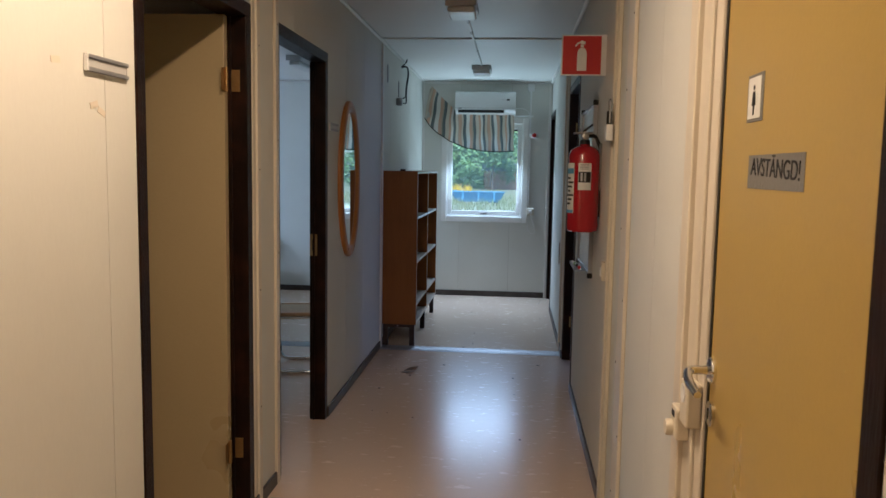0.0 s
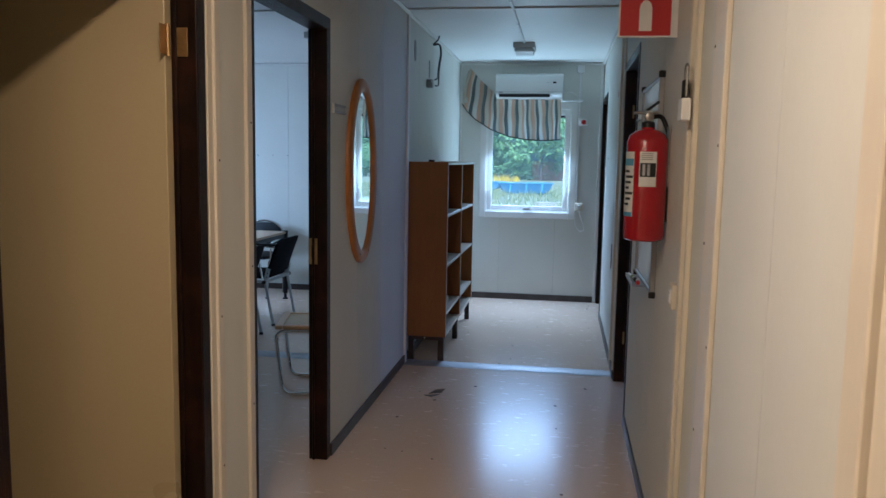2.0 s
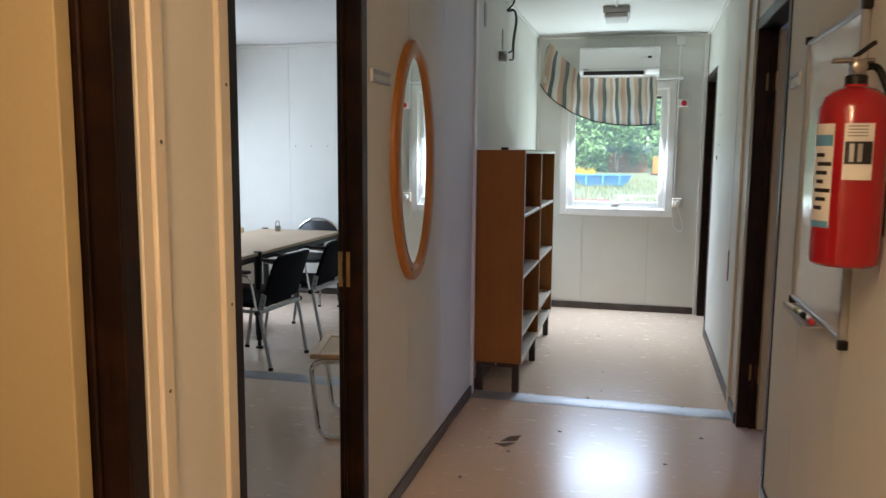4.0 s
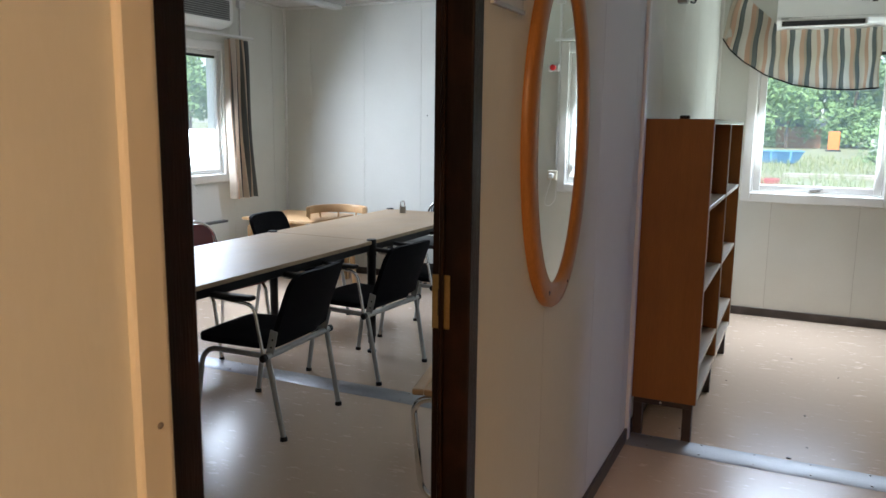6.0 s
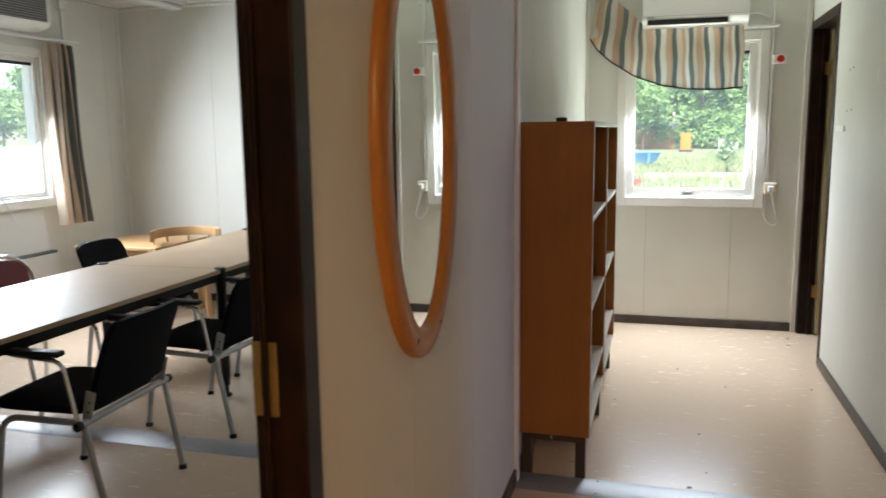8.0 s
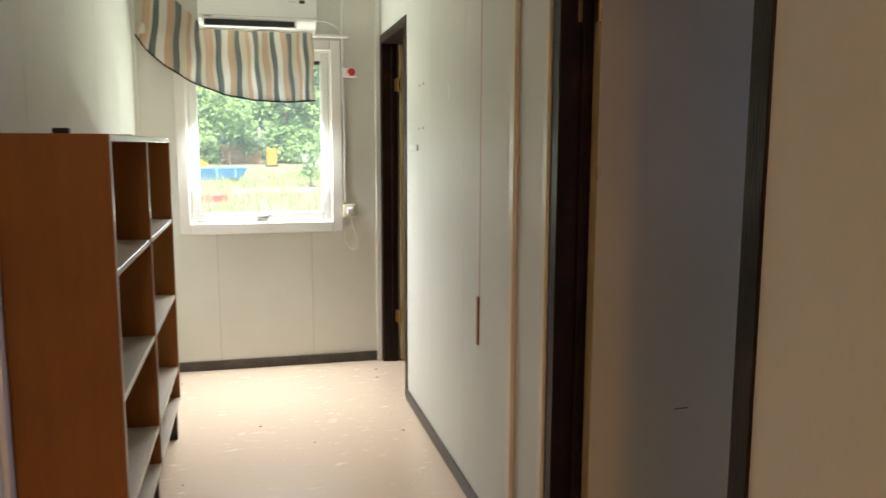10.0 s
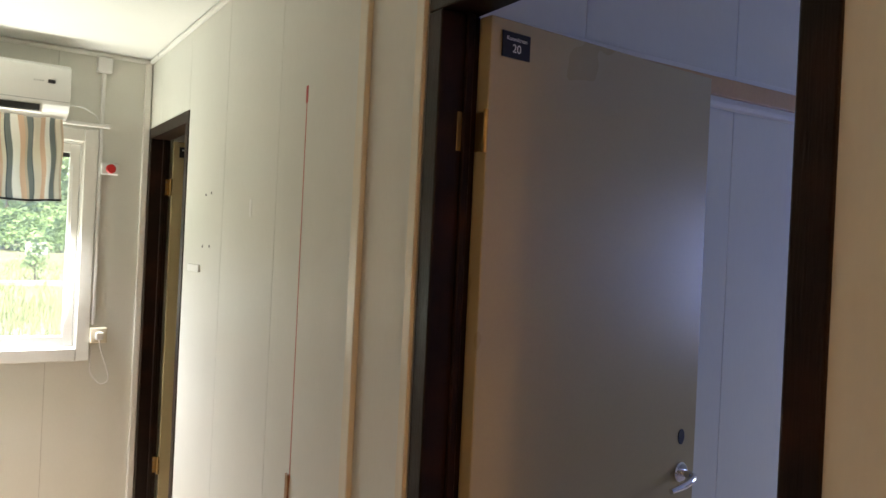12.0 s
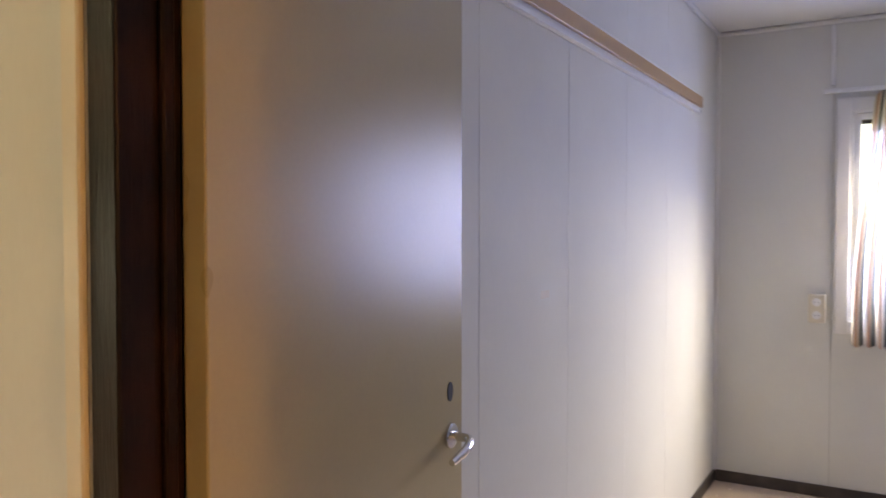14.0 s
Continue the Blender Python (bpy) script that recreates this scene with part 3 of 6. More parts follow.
def lever(leaf, x, y, z, side, towards=-1, mat="chrome"):
    """A lever handle on a rosette, standing out along y on the given side."""
    h = part("door_handle", lathe(bmesh.new(), [(0.027, 0), (0.027, 0.006), (0.024, 0.009), (0.011, 0.010)], 24, pose(x, y, z, 90 if side < 0 else -90)), mat, leaf, "chrome lever handle", smooth=40)
    s = side
    pts = rounded([(x, y, z), (x, y + s * 0.052, z), (x + towards * 0.05, y + s * 0.06, z - 0.012), (x + towards * 0.11, y + s * 0.056, z - 0.022)], 0.02)
    part("lever", tube(bmesh.new(), pts, [0.0095] * (len(pts) - 1) + [0.007], 12), mat, h, smooth=50)


def leaf_panel(root, m, w=0.82, h=2.03, name="door_leaf", mat="leaf"):
    bm = bev(boxes((0, 0, 0.012, w, 0.04, h)), 0.003, 2)
    ob = part(name, bm, mat, root)
    ob.matrix_basis = root.matrix_basis.inverted() @ m
    return ob


# open door of the small room before the meeting room
d1 = frame_of("door_1", LX - TH, LX, D1, "dark-stained door frame with a beige door swung open inwards", stop_side=1, deep=0.012)
l1 = leaf_panel(d1, pose(LX - TH + 0.025, D1[1] - 0.074, 0, 0, 0, 182) @ Matrix.Translation((0, 0, 0)))
for z in (0.302, 1.785):
    hinge(l1, z, 0.04, -0.013)
lever(l1, 0.75, 0.04, 0.97, 1)
lever(l1, 0.75, 0.0, 0.97, -1)

# meeting room door, swung against the wall inside
d2 = frame_of("door_2", LX - TH, LX, D2, "dark-stained door frame of the meeting room, door swung inwards", stop_side=1, set_back=0.004, deep=-0.004)
l2 = leaf_panel(d2, pose(LX - TH - 0.025, D2[0] + 0.10, 0, 0, 0, 184))
for z in (0.302, 1.785):
    hinge(l2, z, 0.0)
lever(l2, 0.75, 0.04, 0.97, 1)
cx, cy = LX - TH / 2, (D2[0] + D2[1]) / 2
sp = part("strike_plate", bev(boxes((LX - 0.085 - cx, D2[1] - 0.0585 - cy, 0.955, LX - 0.042 - cx, D2[1] - 0.054 - cy, 1.078)), 0.0015, 1), "brass", d2, "worn brass strike plate")
part("latch_hole", boxes((LX - 0.07 - cx, D2[1] - 0.0592 - cy, 0.985, LX - 0.056 - cx, D2[1] - 0.058 - cy, 1.045)), "ink", sp)

# consulting room door, open against the partition
d4 = frame_of("door_3", RX, RX + TH, D4, "dark-stained door frame with a beige door opened fully inwards", stop_side=-1)
l4 = leaf_panel(d4, pose(RX + TH + 0.002, D4[1] - 0.100, 0, 0, 0, 5.0), w=0.80)
for z in (0.30, 1.78):
    hinge(l4, z, 0.0)
lever(l4, 0.735, 0.0, 0.955, -1, -1)
part("key_hole", lathe(bmesh.new(), [(0.013, 0), (0.013, 0.002)], 20, pose(0.735, 0.0, 1.05, 90) @ Matrix.Diagonal((1, 1.6, 1, 1))), "ink", l4, "dark open cylinder hole")
np4 = part("name_plate", bev(boxes((0.03, -0.004, 1.947, 0.112, 0.0, 2.003)), 0.001, 1), "black_plastic", l4, "black door plate with white lettering")
text_mesh("Konsultrum", 0.0125, "paper", "lettering", np4, pose(0.071, -0.0046, 1.988, 90))
text_mesh("20", 0.026, "paper", "lettering", np4, pose(0.071, -0.0046, 1.967, 90))
part("scratch", boxes((0.28, -0.0005, 0.64, 0.33, 0.0, 0.643)), "ink", l4)

# last door, by the end window
d5 = frame_of("door_4", RX, RX + TH, D5, "dark-stained door frame with a beige door ajar at the corridor end", stop_side=-1)
l5 = leaf_panel(d5, pose(RX + TH + 0.017, D5[1] - 0.075, 0, 0, 0, -3), w=0.80)
for z in (0.302, 1.785):
    hinge(l5, z, 0.0, 0.018)
lever(l5, 0.735, 0.0, 0.955, -1, -1)
np5 = part("name_plate", bev(boxes((0.03, -0.004, 1.947, 0.112, 0.0, 2.003)), 0.001, 1), "black_plastic", l5, "black door plate with white lettering")
part("lettering", boxes((0.045, -0.005, 1.983, 0.098, -0.004, 1.990)), "paper", np5)
part("lettering", boxes((0.058, -0.005, 1.957, 0.086, -0.004, 1.975)), "paper", np5)

# closed toilet door with lock, padlock hasp and signs
d3 = frame_of("door_5", RX, RX + TH, WC, "closed toilet door with a taped notice", stop_side=-1)
for o in d3.children:
    if o.name.startswith(("jamb", "door_stop")) and max(v.co.y for v in o.data.vertices) > 0.3:
        o.data.materials[0] = M["trim"]
l3 = leaf_panel(d3, pose(RX + 0.004, WC[0] + 0.058, 0, 0, 0, 90) @ pose(0, -0.04, 0), w=WC[1] - WC[0] - 0.116, h=2.03, mat="warm_lit_leaf")
LW = WC[1] - WC[0] - 0.116
# local x runs away from the hinge side; the corridor face is at local y = 0.04
def on_wc(y, z, out=0.0):
    """A pose on the corridor face of the toilet door: x along the wall towards the entrance, y up, z out of the door."""
    return pose(y - (WC[0] + 0.058), 0.04 + out, z, 90, 0, 180)


part("gasket", boxes((LW - 0.009, 0.034, 0.012, LW + 0.003, 0.0425, 2.03)), "ink", l3, "dark rubber edge seal")
lever(l3, 1.797 - WC[0] - 0.058, 0.04, 1.055, 1, -1)
part("key_rosette", lathe(bmesh.new(), [(0.026, 0), (0.026, 0.006), (0.022, 0.008)], 24, pose(1.793 - WC[0] - 0.058, 0.04, 0.965, -90)), "chrome", l3, "steel lock rosette", smooth=40)
part("key_slot", boxes((1.790 - WC[0] - 0.058, 0.048, 0.955, 1.796 - WC[0] - 0.058, 0.0492, 0.977)), "ink", l3)
tp = part("duct_tape", boxes((1.368 - WC[0] - 0.058, 0.04, 1.429, 1.638 - WC[0] - 0.058, 0.0408, 1.487)), "tape", l3, "grey tape with a handwritten notice")
text_mesh("AVSTÄNGD!", 0.043, "ink", "lettering", tp, on_wc(1.501, 1.462, 0.0012) @ Matrix.Rotation(radians(-2.0), 4, "Z"))
ps = part("sign_plate", bev(boxes((1.575 - WC[0] - 0.058, 0.04, 1.545, 1.663 - WC[0] - 0.058, 0.0415, 1.628)), 0.001, 1), "tape", l3, "grey backing plate of the toilet sign")
part("sign_face", boxes((1.587 - WC[0] - 0.058, 0.0415, 1.551, 1.655 - WC[0] - 0.058, 0.0425, 1.622)), "paper", ps, "white toilet sign")
bm = bmesh.new()
vs = [bm.verts.new((x, y, 0)) for x, y in ((-0.004, -0.026), (0.004, -0.026), (0.004, -0.010), (0.012, -0.010), (0.006, 0.014), (-0.006, 0.014), (-0.012, -0.010), (-0.004, -0.010))]
bm.faces.new(vs)
vs = [bm.verts.new((0.005 * math.cos(i * math.pi / 6), 0.021 + 0.005 * math.sin(i * math.pi / 6), 0)) for i in range(12)]
bm.faces.new(vs)
part("pictogram", bm, "ink", ps, m=on_wc(1.621, 1.583, 0.0032))

# ---- windows ----
def window(name, m, w, h, label, mullion=None, glass_box=None):
    """Local: x along the wall, y outwards through it, z up from the opening's foot; the room face is y = 0."""
    root = thing(name, m, label, "window")
    tagged(root, kind="structure")
    half = w / 2
    c = 0.062
    # casing on the room side
    for a in (((-half - c, -0.022, -c, -half + 0.004, 0.0, h + c)), ((half - 0.004, -0.022, -c, half + c, 0.0, h + c))):
        part("window_casing", bev(boxes(a), 0.005, 2), "white_trim", root)
    part("window_casing", bev(boxes((-half + 0.004, -0.02, h - 0.004, half - 0.004, 0.0, h + c)), 0.005, 2), "white_trim", root)
    part("window_sill", bev(boxes((-half + 0.004, -0.026, -c, half - 0.004, 0.0, 0.004)), 0.005, 2), "white_trim", root)
    # lining
    for a in ((-half, 0, 0, -half + 0.014, 0.15, h), (half - 0.014, 0, 0, half, 0.15, h), (-half + 0.014, 0, h - 0.014, half - 0.014, 0.15, h), (-half + 0.014, 0, 0, half - 0.014, 0.15, 0.014)):
        part("lining", boxes(a), "white_trim", root)
    # sashes
    spans = [(-half + 0.016, half - 0.016)] if mullion is None else [(-half + 0.016, mullion - 0.02), (mullion + 0.02, half - 0.016)]
    if mullion is not None:
        part("mullion", bev(boxes((mullion - 0.019, 0.008, 0.015, mullion + 0.019, 0.07, h - 0.015)), 0.003, 1), "white_trim", root)
    for x0, x1 in spans:
        s = 0.048 if mullion is None else 0.032
        z0, z1, y0, y1 = 0.016, h - 0.016, 0.012, 0.062
        bm = boxes((x0, y0, z0, x0 + s, y1, z1), (x1 - s, y0, z0, x1, y1, z1), (x0 + s, y0, z0, x1 - s, y1, z0 + s), (x0 + s, y0, z1 - s, x1 - s, y1, z1))
        sash = part("window_sash", bev(bm, 0.004, 2), "white_trim", root)
        part("gasket", boxes((x0 + s, 0.026, z1 - s - 0.022, x1 - s, 0.036, z1 - s)), "ink", sash, "black blind rail at the head of the pane")
        pane = part("pane", boxes((x0 + s - 0.004, 0.040, z0 + s - 0.004, x1 - s + 0.004, 0.044, z1 - s + 0.004)), "glass", sash)
        pane.visible_shadow = False
    # handle in the middle of the lower rail
    hb = part("window_handle", bev(boxes((-0.035, 0.0, 0.026, 0.035, 0.012, 0.042)), 0.004, 2), "steel", root, "small steel window handle")
    pts = rounded([(-0.02, 0.004, 0.036), (-0.02, -0.02, 0.04), (0.05, -0.03, 0.05)], 0.012)
    part("grip", tube(bmesh.new(), pts, 0.006, 10), "steel", hb, smooth=50)
    return root


def win_pose(axis, face, hole):
    u = (hole[0] + hole[1]) / 2
    if axis == "n":
        return pose(u, face, hole[2])
    return pose(face, u, hole[2], 0, 0, 90 if axis == "w" else -90)


window("window_1", win_pose("n", NORTH, NWIN), NWIN[1] - NWIN[0], NWIN[3] - NWIN[2], "white single-sash window at the corridor end")
window("window_2", win_pose("w", WEST, WWIN), WWIN[1] - WWIN[0], WWIN[3] - WWIN[2], "white two-pane window of the meeting room", mullion=0.0)
window("window_3", win_pose("e", EAST, EWIN), EWIN[1] - EWIN[0], EWIN[3] - EWIN[2], "white window of the consulting room", mullion=0.0)


# ---- air conditioners ----
def air_conditioner(m, label, w=0.69, grille=False):
    root = thing("air_conditioner", m, label, "air conditioner")
    # side profile: y out of the wall is negative
    prof = [(0.0, 0.255), (-0.15, 0.255), (-0.185, 0.235), (-0.192, 0.12), (-0.182, 0.055), (-0.16, 0.03), (-0.07, 0.0), (0.0, 0.0)]
    bm = bmesh.new()
    rows = []
    for x in (-w / 2, w / 2):
        rows.append([bm.verts.new((x, y, z)) for y, z in prof])
    n = len(prof)
    for i in range(n):
        bm.faces.new((rows[0][i], rows[0][(i + 1) % n], rows[1][(i + 1) % n], rows[1][i]))
    bm.faces.new(rows[0][::-1])
    bm.faces.new(rows[1])
    part("body", bev(bm, 0.006, 2), "white_plastic", root, "white plastic housing", smooth=35)
    if grille:
        g = part("front_grille", boxes((-w / 2 + 0.13, -0.1945, 0.06, w / 2 - 0.05, -0.186, 0.215)), "grille", root, "dark slatted front grille")
        for i in range(9):
            part("slat", boxes((-w / 2 + 0.13, -0.1965, 0.064 + i * 0.017, w / 2 - 0.05, -0.1940, 0.069 + i * 0.017)), "grey_plastic", g)
    else:
        part("outlet_slot", boxes((-w / 2 + 0.035, -0.186, 0.022, w / 2 - 0.13, -0.12, 0.050)), "ink", root, "dark air outlet slot")
        part("louvre", bev(boxes((-w / 2 + 0.03, -0.178, 0.012, w / 2 - 0.12, -0.100, 0.020)), 0.003, 1), "white_plastic", root)
        part("display", boxes((w / 2 - 0.10, -0.1945, 0.155, w / 2 - 0.068, -0.19, 0.172)), "ink", root, "small dark display")
        for i in range(4):
            part("indicator", boxes((w / 2 - 0.16 + i * 0.012, -0.1945, 0.16, w / 2 - 0.155 + i * 0.012, -0.19, 0.165)), "grey_plastic", root)
        part("badge", boxes((-w / 2 + 0.03, -0.188, 0.062, -w / 2 + 0.075, -0.180, 0.070)), "grey_plastic", root)
        part("seam", boxes((-w / 2 + 0.002, -0.190, 0.0715, w / 2 - 0.002, -0.1865, 0.0735)), "grey_plastic", root)
    return root


air_conditioner(pose(-0.02, NORTH, 2.075), "white wall-mounted air conditioner above the corridor window", 0.672)
air_conditioner(pose(WEST, 7.78, 2.15, 0, 0, 90), "white air conditioner with dark grille above the meeting room window", 0.76, True)


# ---- curtains ----
def cloth(name, m, grid, turns, label, hem=True):
    """A curtain from a function grid(u, v) of places; stripes run along v."""
    nu, nv, bm = 120, 22, bmesh.new()
    uv = bm.loops.layers.uv.new("cloth")
    vs = [[bm.verts.new(grid(i / nu, j / nv)) for j in range(nv + 1)] for i in range(nu + 1)]
    for i in range(nu):
        for j in range(nv):
            f = bm.faces.new((vs[i][j], vs[i + 1][j], vs[i + 1][j + 1], vs[i][j + 1]))
            for lp, (a, c) in zip(f.loops, ((i, j), (i + 1, j), (i + 1, j + 1), (i, j + 1))):
                lp[uv].uv = (a / nu * turns + 0.004, c / nv)
    root = thing(name, m, label, "curtain")
    part("cloth", bm, "cloth", root, smooth=80)
    if hem:
        bm = bmesh.new()
        tube(bm, [Vector(grid(i / 60, 0.985)) + Vector((0, -0.003, 0)) for i in range(61)], 0.005, 6)
        part("hem", bm, "black_fabric", root, "dark edging along the hem", smooth=60)
    return root


def spline(pts, t):
    """A smooth curve through points (t, a, b), monotone in t."""
    for p, q in zip(pts, pts[1:]):
        if t <= q[0] or q is pts[-1]:
            k = min(1, max(0, (t - p[0]) / (q[0] - p[0])))
            return Vector((p[1] + (q[1] - p[1]) * k, p[2] + (q[2] - p[2]) * k))


TOPC = [(0, -0.635, 2.395), (0.10, -0.56, 2.315), (0.22, -0.44, 2.20), (0.34, -0.335, 2.095), (0.5, -0.16, 2.09), (1, 0.30, 2.09)]
LOWC = [(0, -0.715, 2.03), (0.06, -0.66, 1.955), (0.14, -0.56, 1.86), (0.26, -0.42, 1.775), (0.42, -0.235, 1.700), (0.6, -0.045, 1.668), (0.8, 0.145, 1.660), (1, 0.305, 1.672)]


def valance(u, v):
    a, c = spline(TOPC, u), spline(LOWC, u)
    p = a * (1 - v) + c * v
    d = 0.018 * math.sin(u * 46) * (0.35 + 0.65 * v) + 0.009 * math.sin(u * 23 + 1)
    return (p.x + 0.004 * math.sin(v * 9 + u * 30), -0.075 + d - 0.035 * math.sin(v * 3.1) * (1 - u * 0.4), p.y)


def flap(u, v):
    a = Vector((-0.640 - 0.03 * u, 2.39 - 0.05 * u))
    c = Vector((-0.60 - 0.115 * u, 2.06 - 0.03 * u))
    p = a * (1 - v) + c * v
    return (p.x, -0.045 + 0.012 * math.sin(u * 8) - 0.03 * v, p.y)


cur = cloth("curtain", pose(0, NORTH, 0), valance, 3.1, "striped valance hanging askew under the air conditioner")
bm = bmesh.new()
nv = 14
vs = [[bm.verts.new(flap(i / 10, j / nv)) for j in range(nv + 1)] for i in range(11)]
for i in range(10):
    for j in range(nv):
        bm.faces.new((vs[i][j], vs[i + 1][j], vs[i + 1][j + 1], vs[i][j + 1]))
M["lining_cloth"] = material("curtain_lining", (0.56, 0.52, 0.45), 0.85, vary=0.05, scale=9, fine=500, bump=0.2, depth=0.001)
part("lining", bm, "lining_cloth", cur, "pale reverse side of the cloth", smooth=80)


def drape(w0, w1, gather, drop, seed):
    def grid(u, v):
        k = v ** 0.7
        w = w0 * (1 - k) + w1 * k
        x = (u - 0.5) * w + gather * k + 0.012 * math.sin(v * 5 + seed)
        d = (0.030 + 0.018 * math.sin(seed)) * math.sin(u * 31 + seed + 0.8 * math.sin(v * 3)) + 0.012 * math.sin(u * 13 + v * 4)
        sag = 0.05 * max(0, abs(u - 0.5) * 2 - 0.6) * (1 - v)
        return (x, -0.085 + d * (0.55 + 0.45 * v), -v * drop - sag)
    return grid


W90 = 90
cloth("curtain", pose(WEST, 7.14, 2.135, 0, 0, W90), drape(0.44, 0.42, 0.02, 1.39, 0.4), 2.0, "striped curtain hanging from a white rail", hem=False)
cloth("curtain", pose(WEST, 8.31, 2.09, 0, 0, W90), drape(0.27, 0.33, 0.05, 1.35, 2.1), 1.5, "striped curtain gathered beside the meeting room window", hem=False)
cloth("curtain", pose(EAST, 5.36, 2.07, 0, 0, -90), drape(0.20, 0.26, -0.05, 1.26, 1.2), 1.6, "striped curtain beside the consulting room window", hem=False)


def rail(m, length, label):
    root = thing("curtain_rail", m, label, "curtain rail")
    part("rail", bev(boxes((-length / 2, -0.055, -0.008, length / 2, -0.035, 0.012)), 0.003, 1), "white_plastic", root)
    for x in (-length / 2 + 0.05, length / 2 - 0.05):
        part("bracket", boxes((x - 0.01, -0.04, -0.004, x + 0.01, 0.0, 0.008)), "white_plastic", root)
    return root


rail(pose(-0.02, NORTH, 2.07), 1.08, "white curtain rail above the corridor window")
rail(pose(WEST, 7.75, 2.115, 0, 0, 90), 1.66, "white curtain rail above the meeting room window")
rail(pose(EAST, 5.0, 2.085, 0, 0, -90), 1.36, "white curtain rail above the consulting room window")


# ---- electrics ----
def conduit(name, rows, mat, label, cat="conduit", r=None):
    bm = bmesh.new()
    if r:
        tube(bm, rows, r, 8)
        ob = part(name, bm, mat, smooth=50)
    else:
        for q in rows:
            box(bm, *q)
        ob = part(name, bev(bm, 0.003, 1), mat)
    return tagged(ob, label, cat)


def socket(m, label, plug=False):
    root = thing("wall_socket", m, label, "socket")
    part("housing", bev(boxes((-0.04, -0.038, -0.04, 0.04, 0, 0.04)), 0.006, 2), "cream_plastic", root)
    part("well", lathe(bmesh.new(), [(0.021, 0), (0.021, 0.003), (0.018, 0.0035)], 20, pose(0, -0.038, 0, 90)), "white_plastic", root, smooth=40)
    for x in (-0.009, 0.009):
        part("contact_hole", lathe(bmesh.new(), [(0.0028, 0), (0.0028, 0.0012)], 8, pose(x, -0.0415, 0, 90)), "ink", root)
    if plug:
        pl = part("plug", bev(boxes((-0.018, -0.075, -0.02, 0.018, -0.0425, 0.02)), 0.006, 2), "white_plastic", root)
        pts = rounded([(0, -0.06, -0.02), (0.012, -0.05, -0.08), (0.05, -0.03, -0.18), (0.06, -0.02, -0.24), (0.02, -0.02, -0.26), (-0.035, -0.015, -0.20), (-0.03, -0.012, -0.06)], 0.05)
        part("cord", tube(bmesh.new(), pts, 0.0035, 8), "white_plastic", pl, smooth=60)
    return root


conduit("conduit", [(0.478, NORTH - 0.02, 1.05, 0.496, NORTH, 2.35)], "white_plastic", "white cable channel beside the corridor window")
tagged(part("junction_box", bev(boxes((0.450, NORTH - 0.04, 2.35, 0.524, NORTH, CEIL - E - 0.004)), 0.006, 2), "white_plastic"), "white junction box under the ceiling strip", "junction box")
socket(pose(0.515, NORTH, 0.995), "white wall socket with a plug and hanging cord", plug=True)
conduit("cable", rounded([(0.315, NORTH - 0.04, 2.155), (0.39, NORTH - 0.02, 2.165), (0.46, NORTH - 0.012, 2.125), (0.476, NORTH - 0.014, 2.09)], 0.05), "white_plastic", "thin white cable from the air conditioner", "cable", 0.0035)
bt = thing("push_button", pose(0.532, NORTH, 1.858), "red round button on a white wall box", "button")
part("box", bev(boxes((-0.042, -0.035, -0.03, 0.042, 0, 0.03)), 0.005, 2), "white_plastic", bt)
part("knob", lathe(bmesh.new(), [(0.024, 0), (0.024, 0.012), (0.020, 0.016)], 20, pose(0.004, -0.035, 0, 90)), "red_dot", bt, "red button", smooth=40)
# window chain
conduit("cord", rounded([(0.362, NORTH + 0.006, 1.86), (0.366, NORTH + 0.004, 1.4), (0.374, NORTH + 0.002, 1.12), (0.356, NORTH + 0.004, 1.05)], 0.08), "white_plastic", "thin white pull cord at the window", "cord", 0.003)

conduit("conduit", [(WEST, 8.45, 1.02, WEST + 0.018, 8.468, 2.39)], "white_plastic", "white cable channel in the meeting room")
tagged(part("junction_box", bev(boxes((WEST, 8.42, 2.36, WEST + 0.04, 8.50, CEIL - E - 0.004)), 0.006, 2), "white_plastic"), "white junction box in the meeting room", "junction box")
socket(pose(WEST, 8.49, 0.975, 0, 0, 90), "white wall socket beside the meeting room curtain")
socket(pose(WEST, 6.90, 0.985, 0, 0, 90), "cream wall socket beside the curtain")
socket(pose(WEST, 6.90, 0.90, 0, 0, 90), "cream lower wall socket beside the curtain")
socket(pose(EAST, 5.70, 1.015, 0, 0, -90), "cream wall socket beside the consulting room window")
socket(pose(EAST, 5.70, 0.948, 0, 0, -90), "cream lower wall socket beside the consulting room window")
conduit("conduit", [(EAST - 0.02, 5.63, 2.12, EAST, 5.65, CEIL - E - 0.004)], "white_plastic", "white cable channel in the consulting room")

# corridor east wall: cable channels, hook, push switch
conduit("conduit", [(RX - 0.016, 3.36, 0.0, RX, 3.385, CEIL - E)], "cream_plastic", "narrow cream cable channel running up the wall")
conduit("conduit", [(RX - 0.022, 3.42, 0.0, RX, 3.46, CEIL - E)], "cream_plastic", "wide cream cable channel running up the wall")
hk = thing("door_holder", pose(RX, 3.40, 1.59), "white wall bracket with a steel hook", "hook")
part("bracket", bev(boxes((-0.05, -0.035, -0.01, -0.022, 0.035, 0.055)), 0.004, 2), "white_plastic", hk)
part("clip", bev(boxes((-0.045, 0.0, 0.055, -0.026, 0.018, 0.11)), 0.003, 1), "black_plastic", hk, "black plastic clip")
part("hook", tube(bmesh.new(), rounded([(-0.035, 0.02, 0.05), (-0.035, 0.02, 0.155), (-0.035, -0.018, 0.155), (-0.035, -0.018, 0.06)], 0.02), 0.004, 8), "steel", hk, "bent steel hook", smooth=50)
